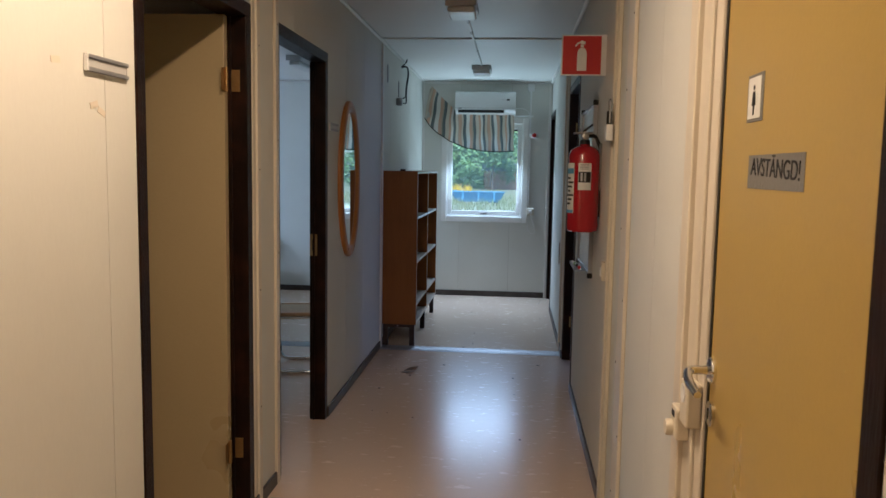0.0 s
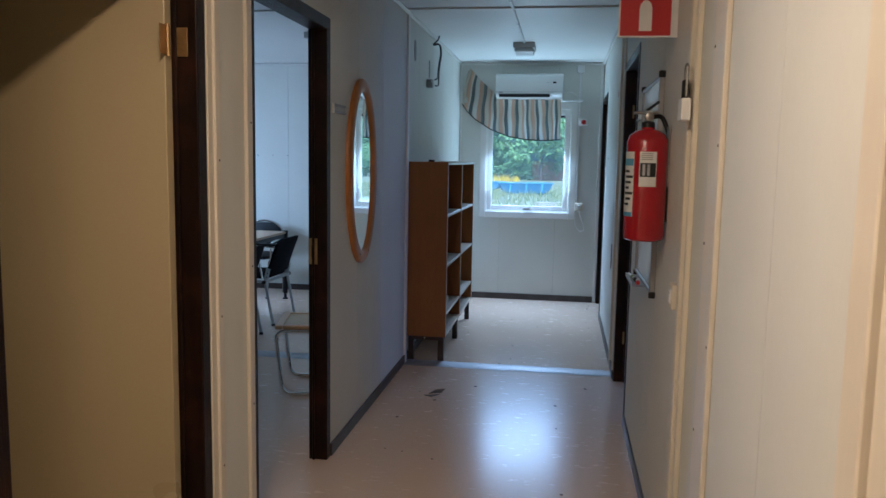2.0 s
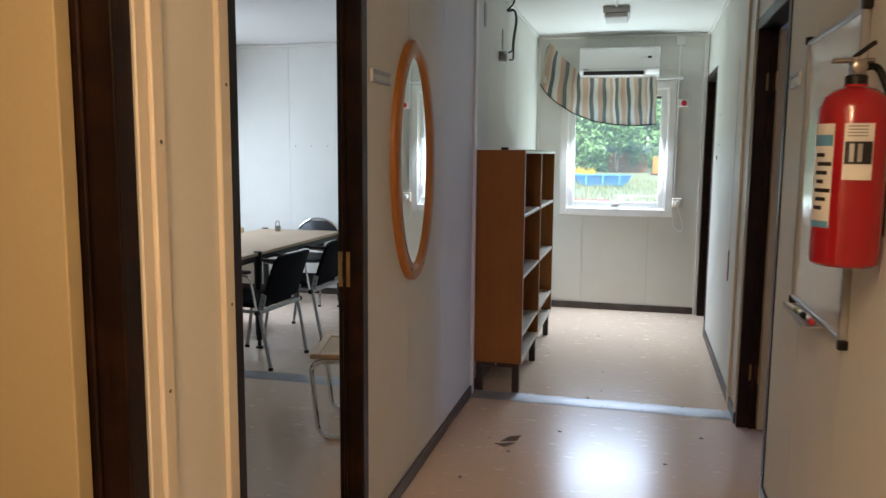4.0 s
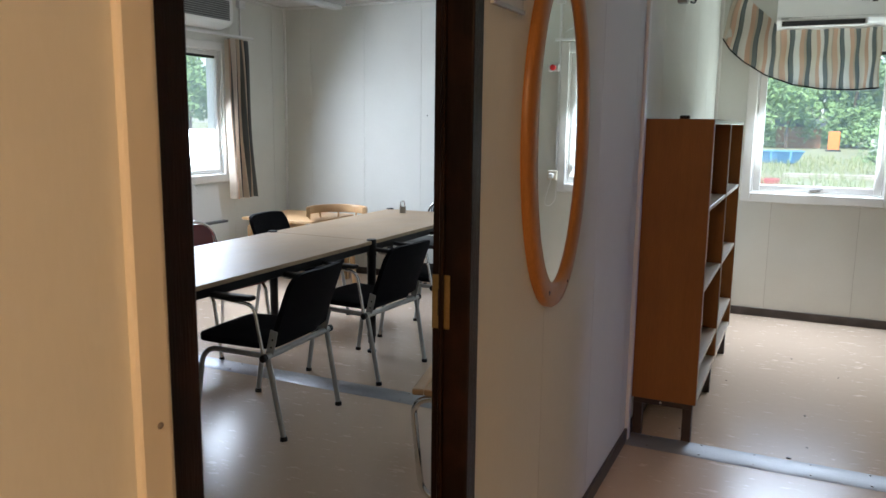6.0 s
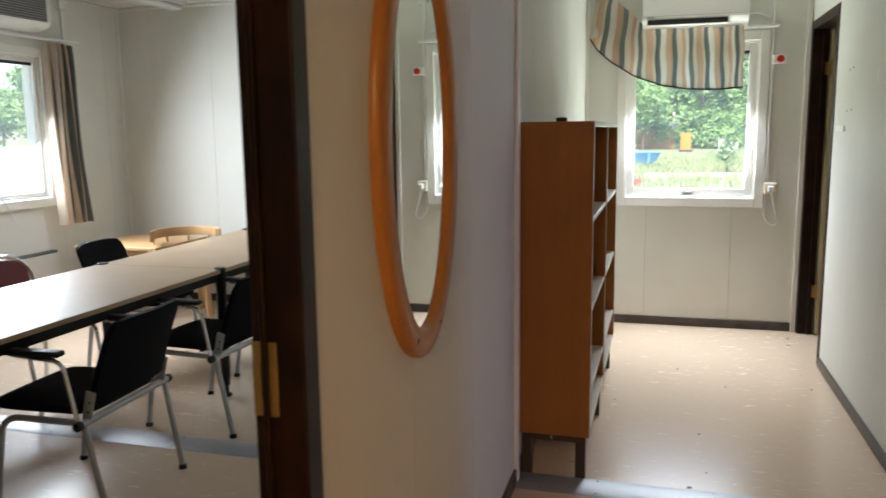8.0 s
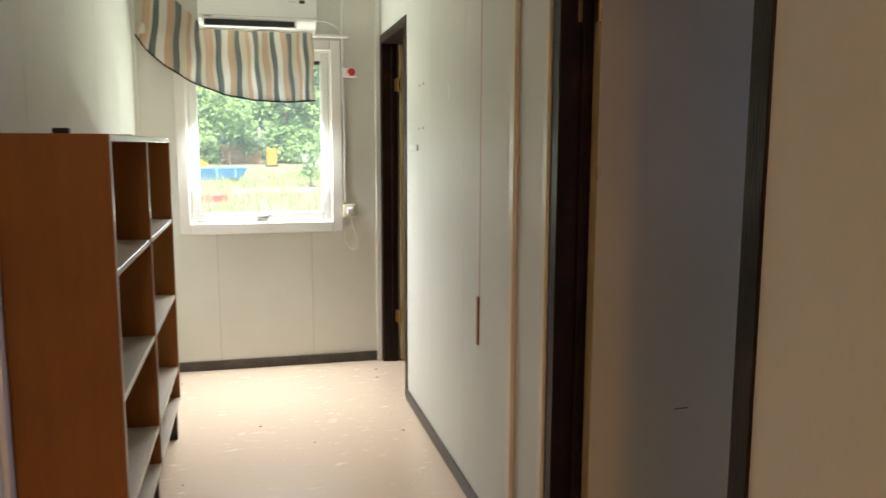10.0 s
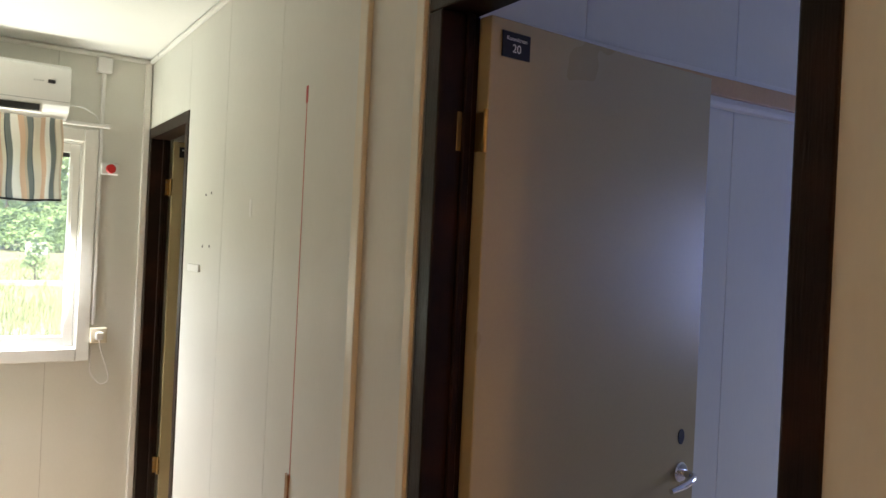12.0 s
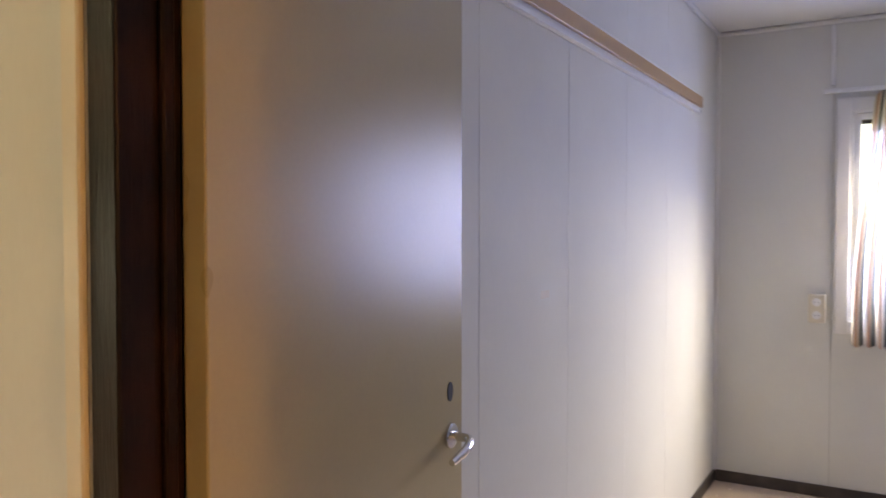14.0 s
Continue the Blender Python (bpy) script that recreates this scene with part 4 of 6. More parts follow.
sw = thing("light_switch", pose(RX, 3.52, 1.035), "small cream wall switch on the cable channel", "switch")
part("housing", bev(boxes((-0.032, -0.03, -0.04, 0, 0.03, 0.04)), 0.005, 2), "cream_plastic", sw)
part("rocker", bev(boxes((-0.037, -0.018, -0.022, -0.031, 0.018, 0.022)), 0.003, 1), "white_plastic", sw)

# padlocked socket boxes on the casing by the toilet door
bx = thing("power_socket", pose(RX - 0.006, 1.867, 0.966), "cream surface socket box on the door casing", "socket")
part("housing", bev(boxes((-0.032, -0.034, -0.049, 0, 0.030, 0.046)), 0.005, 2), "cream_plastic", bx)
part("well", lathe(bmesh.new(), [(0.021, 0), (0.021, 0.002), (0.017, 0.0022), (0.015, 0.0006)], 20, pose(-0.0315, 0.002, 0.020, 0, -90, 0)), "white_plastic", bx, smooth=40)
pb = thing("plug", pose(RX - 0.012, 1.935, 0.893), "cream angled plug beside the socket box", "plug")
part("body", bev(boxes((-0.030, -0.030, -0.028, 0, 0.028, 0.044)), 0.005, 2), "cream_plastic", pb)
part("slot", boxes((-0.0308, -0.012, 0.020, -0.0295, 0.014, 0.034)), "ink", pb)
part("nose", lathe(bmesh.new(), [(0.019, 0), (0.019, 0.012), (0.016, 0.016)], 20, pose(-0.030, 0.008, -0.008, 0, -90, 0)), "cream_plastic", pb, smooth=40)

# ceiling lamps and their cable channel
def ceiling_lamp(x, y, label, w=0.185, l=0.30):
    root = thing("ceiling_lamp", pose(x, y, CEIL), label, "lamp", "corridor ceiling lamps")
    part("housing", bev(boxes((-w / 2, -l / 2, -0.045, w / 2, l / 2, 0)), 0.006, 2), "lamp_body", root)
    part("diffuser", bev(boxes((-w / 2 + 0.012, -l / 2 + 0.012, -0.078, w / 2 - 0.012, l / 2 - 0.012, -0.045)), 0.012, 3), "lamp_glass", root, "frosted lamp cover")
    return root


ceiling_lamp(-0.02, 4.98, "grey square ceiling lamp, switched off")
ceiling_lamp(-0.02, 7.86, "grey square ceiling lamp, switched off")
conduit("conduit", [(-0.026, 5.135, CEIL - 0.014, -0.008, 6.196, CEIL), (-0.026, 6.264, CEIL - 0.014, -0.008, 7.705, CEIL)], "white_plastic", "white cable channel along the ceiling")
fl = thing("fluorescent_lamp", pose(-3.9, 8.3, CEIL), "white fluorescent ceiling lamp, switched off", "lamp")
part("housing", bev(boxes((-0.07, -0.60, -0.05, 0.07, 0.60, 0)), 0.006, 2), "lamp_body", fl)
part("diffuser", bev(boxes((-0.05, -0.57, -0.085, 0.05, 0.57, -0.05)), 0.012, 3), "lamp_glass", fl, "frosted lamp cover")
fl = thing("fluorescent_lamp", pose(-1.68, 7.4, CEIL), "white fluorescent ceiling lamp, switched off", "lamp")
part("housing", bev(boxes((-0.07, -0.30, -0.05, 0.07, 0.30, 0)), 0.006, 2), "lamp_body", fl)
part("diffuser", bev(boxes((-0.05, -0.27, -0.085, 0.05, 0.27, -0.05)), 0.012, 3), "lamp_glass", fl, "frosted lamp cover")

# bare cables and detector remains high on the corridor wall
def bare_cable(dy, drop, seed):
    r = random.Random(seed)
    pts = [(LX, 7.36 + dy, 2.385), (LX + 0.05, 7.38 + dy, 2.40), (LX + 0.06, 7.41 + dy, 2.33), (LX + 0.035, 7.43 + dy, 2.20), (LX + 0.045, 7.36 + dy, 2.385 - drop), (LX + 0.03, 7.30 + dy, 2.385 - drop - 0.02 + 0.02 * r.random())]
    return conduit("cable", rounded(pts, 0.06), "black_plastic", "loose black cable hanging from the wall", "cable", 0.006)


bare_cable(0.0, 0.27, 1)
bare_cable(0.035, 0.33, 2)
conduit("cable", rounded([(LX, 7.36, 2.385), (LX + 0.05, 7.33, 2.42), (LX + 0.06, 7.31, 2.445)], 0.03), "black_plastic", "loose black cable hanging from the wall", "cable", 0.006)
dv = thing("cable_clamp", pose(LX, 7.10, 2.045), "small grey clamp still fixed to the wall", "clamp")
part("body", bev(boxes((0, -0.025, -0.03, 0.05, 0.025, 0.035)), 0.006, 2), "grey_plastic", dv)
part("tongue", bev(boxes((0.02, -0.06, 0.012, 0.045, -0.02, 0.03)), 0.004, 1), "grey_plastic", dv)
tagged(part("cover_plate", lathe(bmesh.new(), [(0.05, 0), (0.05, 0.004), (0.046, 0.006)], 24, pose(LX, 6.60, 2.235, 0, 90, 0) @ Matrix.Diagonal((1.5, 0.7, 1, 1))), "grey_plastic", smooth=40), "grey oval cover plate on the wall", "cover plate")
tagged(part("cover_plate", lathe(bmesh.new(), [(0.04, 0), (0.04, 0.004), (0.036, 0.006)], 24, pose(LX, 7.20, 2.17, 0, 90, 0) @ Matrix.Diagonal((1.8, 0.5, 1, 1))), "grey_plastic", smooth=40), "grey oval cover plate on the wall", "cover plate")


# ---- corridor things ----
def label_holder(x, y0, y1, z0, z1, side, label):
    root = thing("label_holder", pose(x, (y0 + y1) / 2, (z0 + z1) / 2), label, "label holder")
    w, h = (y1 - y0) / 2, (z1 - z0) / 2
    s = side
    part("back", boxes((0, -w, -h, s * 0.004, w, h)), "grey_plastic", root)
    part("slip", boxes((s * 0.004, -w + 0.006, -h * 0.45, s * 0.005, w - 0.006, h * 0.45)), "lamp_body", root)
    for z in (-h, h * 0.55):
        part("lip", bev(boxes((s * 0.003, -w, z, s * 0.010, w, z + h * 0.45)), 0.001, 1), "alu", root)
    part("end_cap", boxes((s * 0.002, -w - 0.004, -h, s * 0.011, -w + 0.004, h)), "white_plastic", root)
    return root


label_holder(LX, 2.050, 2.255, 1.680, 1.722, 1, "grey aluminium name holder on the wall, empty")
label_holder(LX, 4.570, 4.775, 1.666, 1.710, 1, "grey aluminium name holder on the wall, empty")
label_holder(RX, 5.02, 5.205, 1.672, 1.72, -1, "grey aluminium name holder on the wall, empty")
tagged(part("label_stub", bev(boxes((RX - 0.008, 7.98, 1.382, RX, 8.16, 1.412)), 0.001, 1), "white_plastic"), "white plastic name holder remnant on the wall", "label holder")

# marks on the walls
mk = tagged(part("wall_mark", boxes((RX - 0.0008, 6.894, 0.82, RX, 6.899, 1.94)), "pencil_red"), "faint red pencil line on the wall panel", "mark")
mk = tagged(part("wall_mark", boxes((RX - 0.001, 6.890, 1.935, RX, 6.904, 1.985)), "sign_red"), "red tape mark on the wall panel", "mark")
mk = tagged(part("wall_mark", bev(boxes((RX - 0.006, 6.896, 0.66, RX, 6.920, 0.845)), 0.002, 1), "rust_brown"), "brown wooden peg strip on the wall panel", "mark")
mk = tagged(part("wall_mark", boxes((RX - 0.001, 7.355, 1.605, RX, 7.378, 1.665)), "paper"), "torn white paper remnant on the wall", "mark")
for y, z in ((7.86, 1.705), (7.94, 1.70), (7.86, 1.492), (7.96, 1.49)):
    tagged(part("screw_hole", lathe(bmesh.new(), [(0.006, 0), (0.006, 0.0012)], 10, pose(RX, y, z, 0, -90, 0)), "ink"), "old screw hole in the wall panel", "hole")
for y, z, a in ((2.09, 1.60, 15), (2.125, 1.585, -20), (1.93, 1.69, 5)):
    tagged(part("tape_scrap", boxes((0, -0.018, -0.008, 0.0012, 0.018, 0.008)), "trim", m=pose(LX, y, z, a)), "scrap of yellowed tape on the wall", "tape")
for i in range(4):
    tagged(part("screw_hole", lathe(bmesh.new(), [(0.005, 0), (0.005, 0.0012)], 10, pose(-2.62 - 0.17 * i, NORTH, 1.47, 90)), "ink"), "old screw hole in the wall panel", "hole")

# oval mirror
MIR = (5.082, 1.381, 0.290, 0.494)      # centre y, z and half axes of the frame
GLASS = (0.210, 0.422)                  # half axes of the visible glass
mr = thing("mirror", pose(LX, MIR[0], MIR[1]), "tall oval wall mirror in a lacquered pine frame", "mirror")
bm = bmesh.new()
prof = [(0.0, 0.0), (0.0, 0.016), (0.10, 0.024), (0.5, 0.027), (0.86, 0.024), (1.0, 0.014), (1.0, 0.0)]
rings = []
for i in range(96):
    a = 2 * math.pi * i / 96
    rings.append([bm.verts.new((d, (MIR[2] * (1 - o) + GLASS[0] * o) * math.cos(a), (MIR[3] * (1 - o) + GLASS[1] * o) * math.sin(a))) for o, d in prof])
for i in range(96):
    p, q = rings[i], rings[(i + 1) % 96]
    for k in range(len(prof)):
        bm.faces.new((p[k], p[(k + 1) % len(prof)], q[(k + 1) % len(prof)], q[k]))
part("frame", bm, "pine", mr, "orange-brown pine frame with dark knots", smooth=50)
bm = bmesh.new()
vs = [bm.verts.new((0.012, (GLASS[0] + 0.004) * math.cos(2 * math.pi * i / 96), (GLASS[1] + 0.004) * math.sin(2 * math.pi * i / 96))) for i in range(96)]
ext = bmesh.ops.extrude_face_region(bm, geom=[bm.faces.new(vs)])
bmesh.ops.translate(bm, verts=[v for v in ext["geom"] if isinstance(v, bmesh.types.BMVert)], vec=(-0.006, 0, 0))
part("mirror_glass", bm, "mirror", mr, "clear silvered glass")
for a, s in ((-1.93, 0.007), (-1.2, 0.005), (2.2, 0.004)):
    part("knot", lathe(bmesh.new(), [(s, 0), (s * 0.9, 0.0012)], 12, pose(0.0268, (MIR[2] - 0.04) * math.cos(a), (MIR[3] - 0.027) * math.sin(a), 0, 90, 0)), "dark_wood", mr)

# bookcase
X0, X1, Y0, Y1, YD, Z0, Z1 = LX + 0.004, -0.453, 6.39, 7.985, 7.165, 0.184, 1.438
bc = thing("bookcase", pose((X0 + X1) / 2, (Y0 + Y1) / 2, 0), "empty open teak-veneer bookcase on a dark leg frame", "bookcase")
O = Vector(((X0 + X1) / 2, (Y0 + Y1) / 2, 0))
def bcb(name, x0, y0, z0, x1, y1, z1, mat, label="", w=0.002):
    return part(name, bev(boxes((x0 - O.x, y0 - O.y, z0, x1 - O.x, y1 - O.y, z1)), w, 1), mat, bc, label)


for y in (Y0, Y1 - 0.02):
    bcb("side_panel", X0, y, Z0, X1, y + 0.02, Z1, "teak")
for y in (Y0, YD - 0.01, Y1 - 0.02):
    bcb("edge_band", X1, y + 0.002, Z0 + 0.002, X1 + 0.0025, y + 0.018, Z1 - 0.002, "teak_in", "pale worn edge band", w=0.0006)
bcb("edge_band", X1, Y0 + 0.0185, Z1 - 0.018, X1 + 0.0025, YD - 0.0085, Z1 - 0.002, "teak_in", "pale worn edge band", w=0.0006)
bcb("edge_band", X1, YD + 0.0085, Z1 - 0.018, X1 + 0.0025, Y1 - 0.0185, Z1 - 0.002, "teak_in", "pale worn edge band", w=0.0006)
bcb("divider", X0 + 0.006, YD - 0.01, Z0 + 0.02, X1 - 0.001, YD + 0.01, Z1 - 0.02, "teak")
bcb("back_panel", X0, Y0 + 0.02, Z0 + 0.02, X0 + 0.006, Y1 - 0.02, Z1 - 0.02, "teak")
bcb("top_panel", X0, Y0 + 0.02, Z1 - 0.02, X1, Y1 - 0.02, Z1, "teak")
bcb("bottom_panel", X0, Y0 + 0.02, Z0, X1, Y1 - 0.02, Z0 + 0.02, "teak_in")
for z in (0.335, 0.685, 1.045):
    for a, c in ((Y0 + 0.02, YD - 0.01), (YD + 0.01, Y1 - 0.02)):
        bcb("shelf", X0 + 0.006, a, z, X1 - 0.002, c, z + 0.02, "teak_in", "worn pale-edged shelf")
for y in (Y0 + 0.012, YD - 0.02, Y1 - 0.052):
    for x in (X0 + 0.01, X1 - 0.055):
        bcb("leg", x, y, 0, x + 0.04, y + 0.04, Z0 - 0.028, "shelf_leg")
bcb("base_rail", X0 + 0.01, Y0 + 0.012, Z0 - 0.028, X1 - 0.015, Y0 + 0.052, Z0, "shelf_leg")
bcb("base_rail", X0 + 0.01, Y1 - 0.052, Z0 - 0.028, X1 - 0.015, Y1 - 0.012, Z0, "shelf_leg")
bcb("base_rail", X1 - 0.055, Y0 + 0.052, Z0 - 0.028, X1 - 0.015, Y1 - 0.052, Z0, "shelf_leg")
bcb("base_rail", X0 + 0.01, Y0 + 0.052, Z0 - 0.028, X0 + 0.05, Y1 - 0.052, Z0, "shelf_leg")
part("screw", lathe(bmesh.new(), [(0.006, 0), (0.006, 0.002), (0.003, 0.003)], 10, pose(-0.01, Y0 + 0.012 - O.y, Z0 - 0.014, 90)), "chrome", bc)
tagged(part("clamp_piece", bev(boxes((-0.02, -0.016, 0, 0.022, 0.016, 0.016)), 0.005, 2), "black_plastic", m=pose(-0.585, 6.47, Z1)), "small black plastic part lying on the bookcase", "plastic part")
tagged(part("paper_scrap", bev(boxes((-0.06, -0.1, 0, 0.06, 0.1, 0.006)), 0.001, 1), "paper", m=pose(-0.56, 7.1, Z1, 0, 0, 12)), "thin stack of white paper on the bookcase", "paper")

# extinguisher and its sign
sg = thing("fire_sign", pose(RX, 3.91, 1.90), "red fire extinguisher sign standing out from the wall", "sign")
part("sign_board", bev(boxes((-0.206, -0.0025, 0, -0.018, 0.0025, 0.186)), 0.001, 1), "paper", sg, "white-edged board")
part("red_field", boxes((-0.200, -0.0032, 0.006, -0.024, -0.0024, 0.180)), "sign_red", sg)
part("bracket", boxes((-0.018, -0.003, 0.0, 0.0, 0.003, 0.186)), "white_plastic", sg)
bm = bmesh.new()
def poly(bm, pts):
    bm.faces.new([bm.verts.new((x - 0.112, -0.0036, z)) for x, z in pts])


poly(bm, [(-0.022, 0.022), (0.022, 0.022), (0.022, 0.10), (0.018, 0.116), (0.010, 0.126), (-0.010, 0.126), (-0.018, 0.116), (-0.022, 0.10)])
poly(bm, [(-0.007, 0.128), (0.007, 0.128), (0.007, 0.140), (-0.007, 0.140)])
poly(bm, [(-0.007, 0.142), (0.014, 0.142), (0.014, 0.156), (0.004, 0.156), (0.004, 0.160), (-0.004, 0.160), (-0.007, 0.156)])
poly(bm, [(-0.007, 0.156), (-0.022, 0.150), (-0.034, 0.134), (-0.028, 0.132), (-0.018, 0.144), (-0.007, 0.148)])
part("pictogram", bm, "paper", sg)

ex = thing("fire_extinguisher", pose(0.648, 3.95, 1.17), "red powder fire extinguisher hanging on the wall", "fire extinguisher")
R = 0.0745
part("cylinder", lathe(bmesh.new(), [(0.03, 0.012), (R - 0.012, 0.0), (R - 0.002, 0.006), (R, 0.02), (R, 0.36), (R - 0.008, 0.385), (R - 0.03, 0.402), (0.026, 0.408), (0.02, 0.425)], 40), "ext_red", ex, "glossy red cylinder", smooth=40)
part("neck_ring", lathe(bmesh.new(), [(0.024, 0.412), (0.024, 0.432), (0.018, 0.436)], 24), "black_plastic", ex, smooth=40)
v = part("valve", lathe(bmesh.new(), [(0.016, 0.43), (0.018, 0.445), (0.018, 0.465), (0.012, 0.475)], 20), "chrome", ex, "chromed valve", smooth=40)
part("gauge", lathe(bmesh.new(), [(0.016, 0), (0.016, 0.012), (0.013, 0.014)], 20, pose(0, -0.016, 0.452, 90)), "steel", v, smooth=40)
part("carry_grip", bev(boxes((-0.055, -0.011, 0.462, 0.035, 0.011, 0.472)), 0.003, 1), "steel", ex)
bm = bmesh.new()
box(bm, -0.012, -0.010, 0.476, 0.045, 0.010, 0.486)
bm.transform(Matrix.Translation((0, 0, 0.48)) @ Matrix.Rotation(radians(-38), 4, "Y") @ Matrix.Translation((0, 0, -0.48)))
part("squeeze_lever", bev(bm, 0.003, 1), "black_plastic", ex, "black squeeze lever")
part("hose", tube(bmesh.new(), rounded([(0.012, 0.012, 0.452), (0.05, 0.03, 0.46), (0.083, 0.02, 0.38), (0.078, 0.0, 0.2), (0.076, -0.004, 0.07)], 0.05), 0.0085, 10), "black_plastic", ex, "black rubber hose", smooth=50)
part("nozzle", tube(bmesh.new(), [(0.077, -0.003, 0.30), (0.0765, -0.003, 0.08)], 0.0045, 8), "chrome", ex, smooth=50)
def cyl_label(name, a0, a1, z0, z1, mat, off, parent, label=""):
    bm = bmesh.new()
    n = 12
    cols = [[bm.verts.new(((R + off) * math.cos(a0 + (a1 - a0) * i / n), (R + off) * math.sin(a0 + (a1 - a0) * i / n), z)) for z in (z0, z1)] for i in range(n + 1)]
    for p, q in zip(cols, cols[1:]):
        bm.faces.new((p[0], q[0], q[1], p[1]))
    return part(name, bm, mat, parent, label, smooth=60)


A = math.pi
lb = cyl_label("front_label", A * 1.36, A * 1.62, 0.20, 0.325, "paper", 0.0006, ex, "white label with black panel")
cyl_label("label_panel", A * 1.37, A * 1.61, 0.235, 0.285, "ink", 0.0011, lb)
cyl_label("label_spot", A * 1.41, A * 1.45, 0.24, 0.28, "alu", 0.0015, lb)
cyl_label("label_spot", A * 1.48, A * 1.52, 0.24, 0.28, "alu", 0.0015, lb)
for i in range(4):
    cyl_label("printed_line", A * 1.39, A * 1.56, 0.296 + i * 0.007, 0.299 + i * 0.007, "grey_plastic", 0.0011, lb)
sl = cyl_label("side_label", A * 1.0, A * 1.27, 0.09, 0.325, "paper", 0.0006, ex, "long white instruction label")
cyl_label("label_band", A * 1.01, A * 1.26, 0.275, 0.30, "blue_paint", 0.0011, sl)
cyl_label("label_band", A * 1.01, A * 1.26, 0.09, 0.105, "blue_paint", 0.0011, sl)
for i in range(7):
    cyl_label("printed_line", A * (1.05 + 0.03 * (i % 2)), A * (1.18 + 0.04 * (i % 3)), 0.13 + i * 0.02, 0.139 + i * 0.02, "ink", 0.0011, sl)
part("wall_hanger", bev(boxes((0.07, -0.02, 0.28, 0.0795, 0.02, 0.42)), 0.002, 1), "steel", ex)

# whiteboard
wb = thing("whiteboard", pose(RX, 4.515, 1.365), "small whiteboard with aluminium frame and black corners", "whiteboard")
part("board", boxes((-0.014, -0.315, -0.42, -0.002, 0.315, 0.42)), "board", wb, "shiny white writing face")
for a in ((-0.022, -0.335, -0.435, 0, -0.315, 0.435), (-0.022, 0.315, -0.435, 0, 0.335, 0.435), (-0.022, -0.315, -0.435, 0, 0.315, -0.42), (-0.022, -0.315, 0.42, 0, 0.315, 0.435)):
    part("frame_rail", bev(boxes(a), 0.003, 1), "alu", wb)
for y in (-1, 1):
    for z in (-1, 1):
        part("corner_cap", bev(boxes((-0.026, y * 0.338 - 0.012, z * 0.438 - 0.014, 0, y * 0.338 + 0.010, z * 0.438 + 0.012)), 0.004, 2), "black_plastic", wb)
part("pen_tray", bev(boxes((-0.075, -0.16, -0.437, -0.022, 0.16, -0.430), (-0.078, -0.16, -0.437, -0.072, 0.16, -0.418)), 0.002, 1), "alu", wb)
for i, (dy, mt) in enumerate(((-0.09, "red_dot"), (0.0, "black_plastic"), (0.07, "foliage"))):
    mk = thing("marker_pen", pose(RX - 0.045 - 0.008 * i, 4.515 + dy, 0.944, 90, 0, 6 * i - 5), "whiteboard marker lying in the pen tray", "marker", "pens in the tray")
    part("barrel", lathe(bmesh.new(), [(0.008, -0.05), (0.008, 0.03)], 14), "white_plastic", mk, smooth=40)
    part("cap", lathe(bmesh.new(), [(0.009, 0.03), (0.009, 0.06), (0.006, 0.066)], 14), mt, mk, smooth=40)

# litter on the floor
def flake(m, pts, label, mat="debris"):
    bm = bmesh.new()
    f = bm.faces.new([bm.verts.new(p) for p in pts])
    e = bmesh.ops.extrude_face_region(bm, geom=[f])
    bmesh.ops.translate(bm, verts=[v for v in e["geom"] if isinstance(v, bmesh.types.BMVert)], vec=(0, 0, 0.003))
    return tagged(part("litter", bm, mat, m=m), label, "litter")


flake(pose(-0.41, 5.60, 0.001), [(-0.05, -0.01, 0), (0.0, -0.035, 0), (0.05, -0.01, 0.012), (0.015, 0.0, 0.004)], "torn curled flake of grey flooring")
flake(pose(-0.385, 5.625, 0.004), [(-0.05, -0.01, 0.0), (0.03, -0.006, 0.01), (0.05, 0.015, 0.03), (-0.01, 0.012, 0.02)], "torn curled flake of grey flooring")
r = random.Random(11)
for i in range(26):
    x, y = r.uniform(-0.65, 0.65), r.uniform(3.3, 8.9)
    s = r.uniform(0.003, 0.011)
    flake(pose(x, y, 0.0008, 0, 0, r.uniform(0, 360)), [(-s, -s * 0.5, 0), (s, -s * 0.7, 0), (s * 0.7, s * 0.6, 0), (-s * 0.5, s * 0.5, 0)], "small dark crumb on the floor")
tagged(part("floor_mat", bev(boxes((LX + 0.03, 2.1, 0.0, RX - 0.03, 3.40, 0.006)), 0.002, 1), "grey_plastic"), "thin grey entrance mat on the corridor floor", "mat")

# ---- meeting room furniture ----
TZ, TX0, TX1 = 0.70, -3.20, -2.43


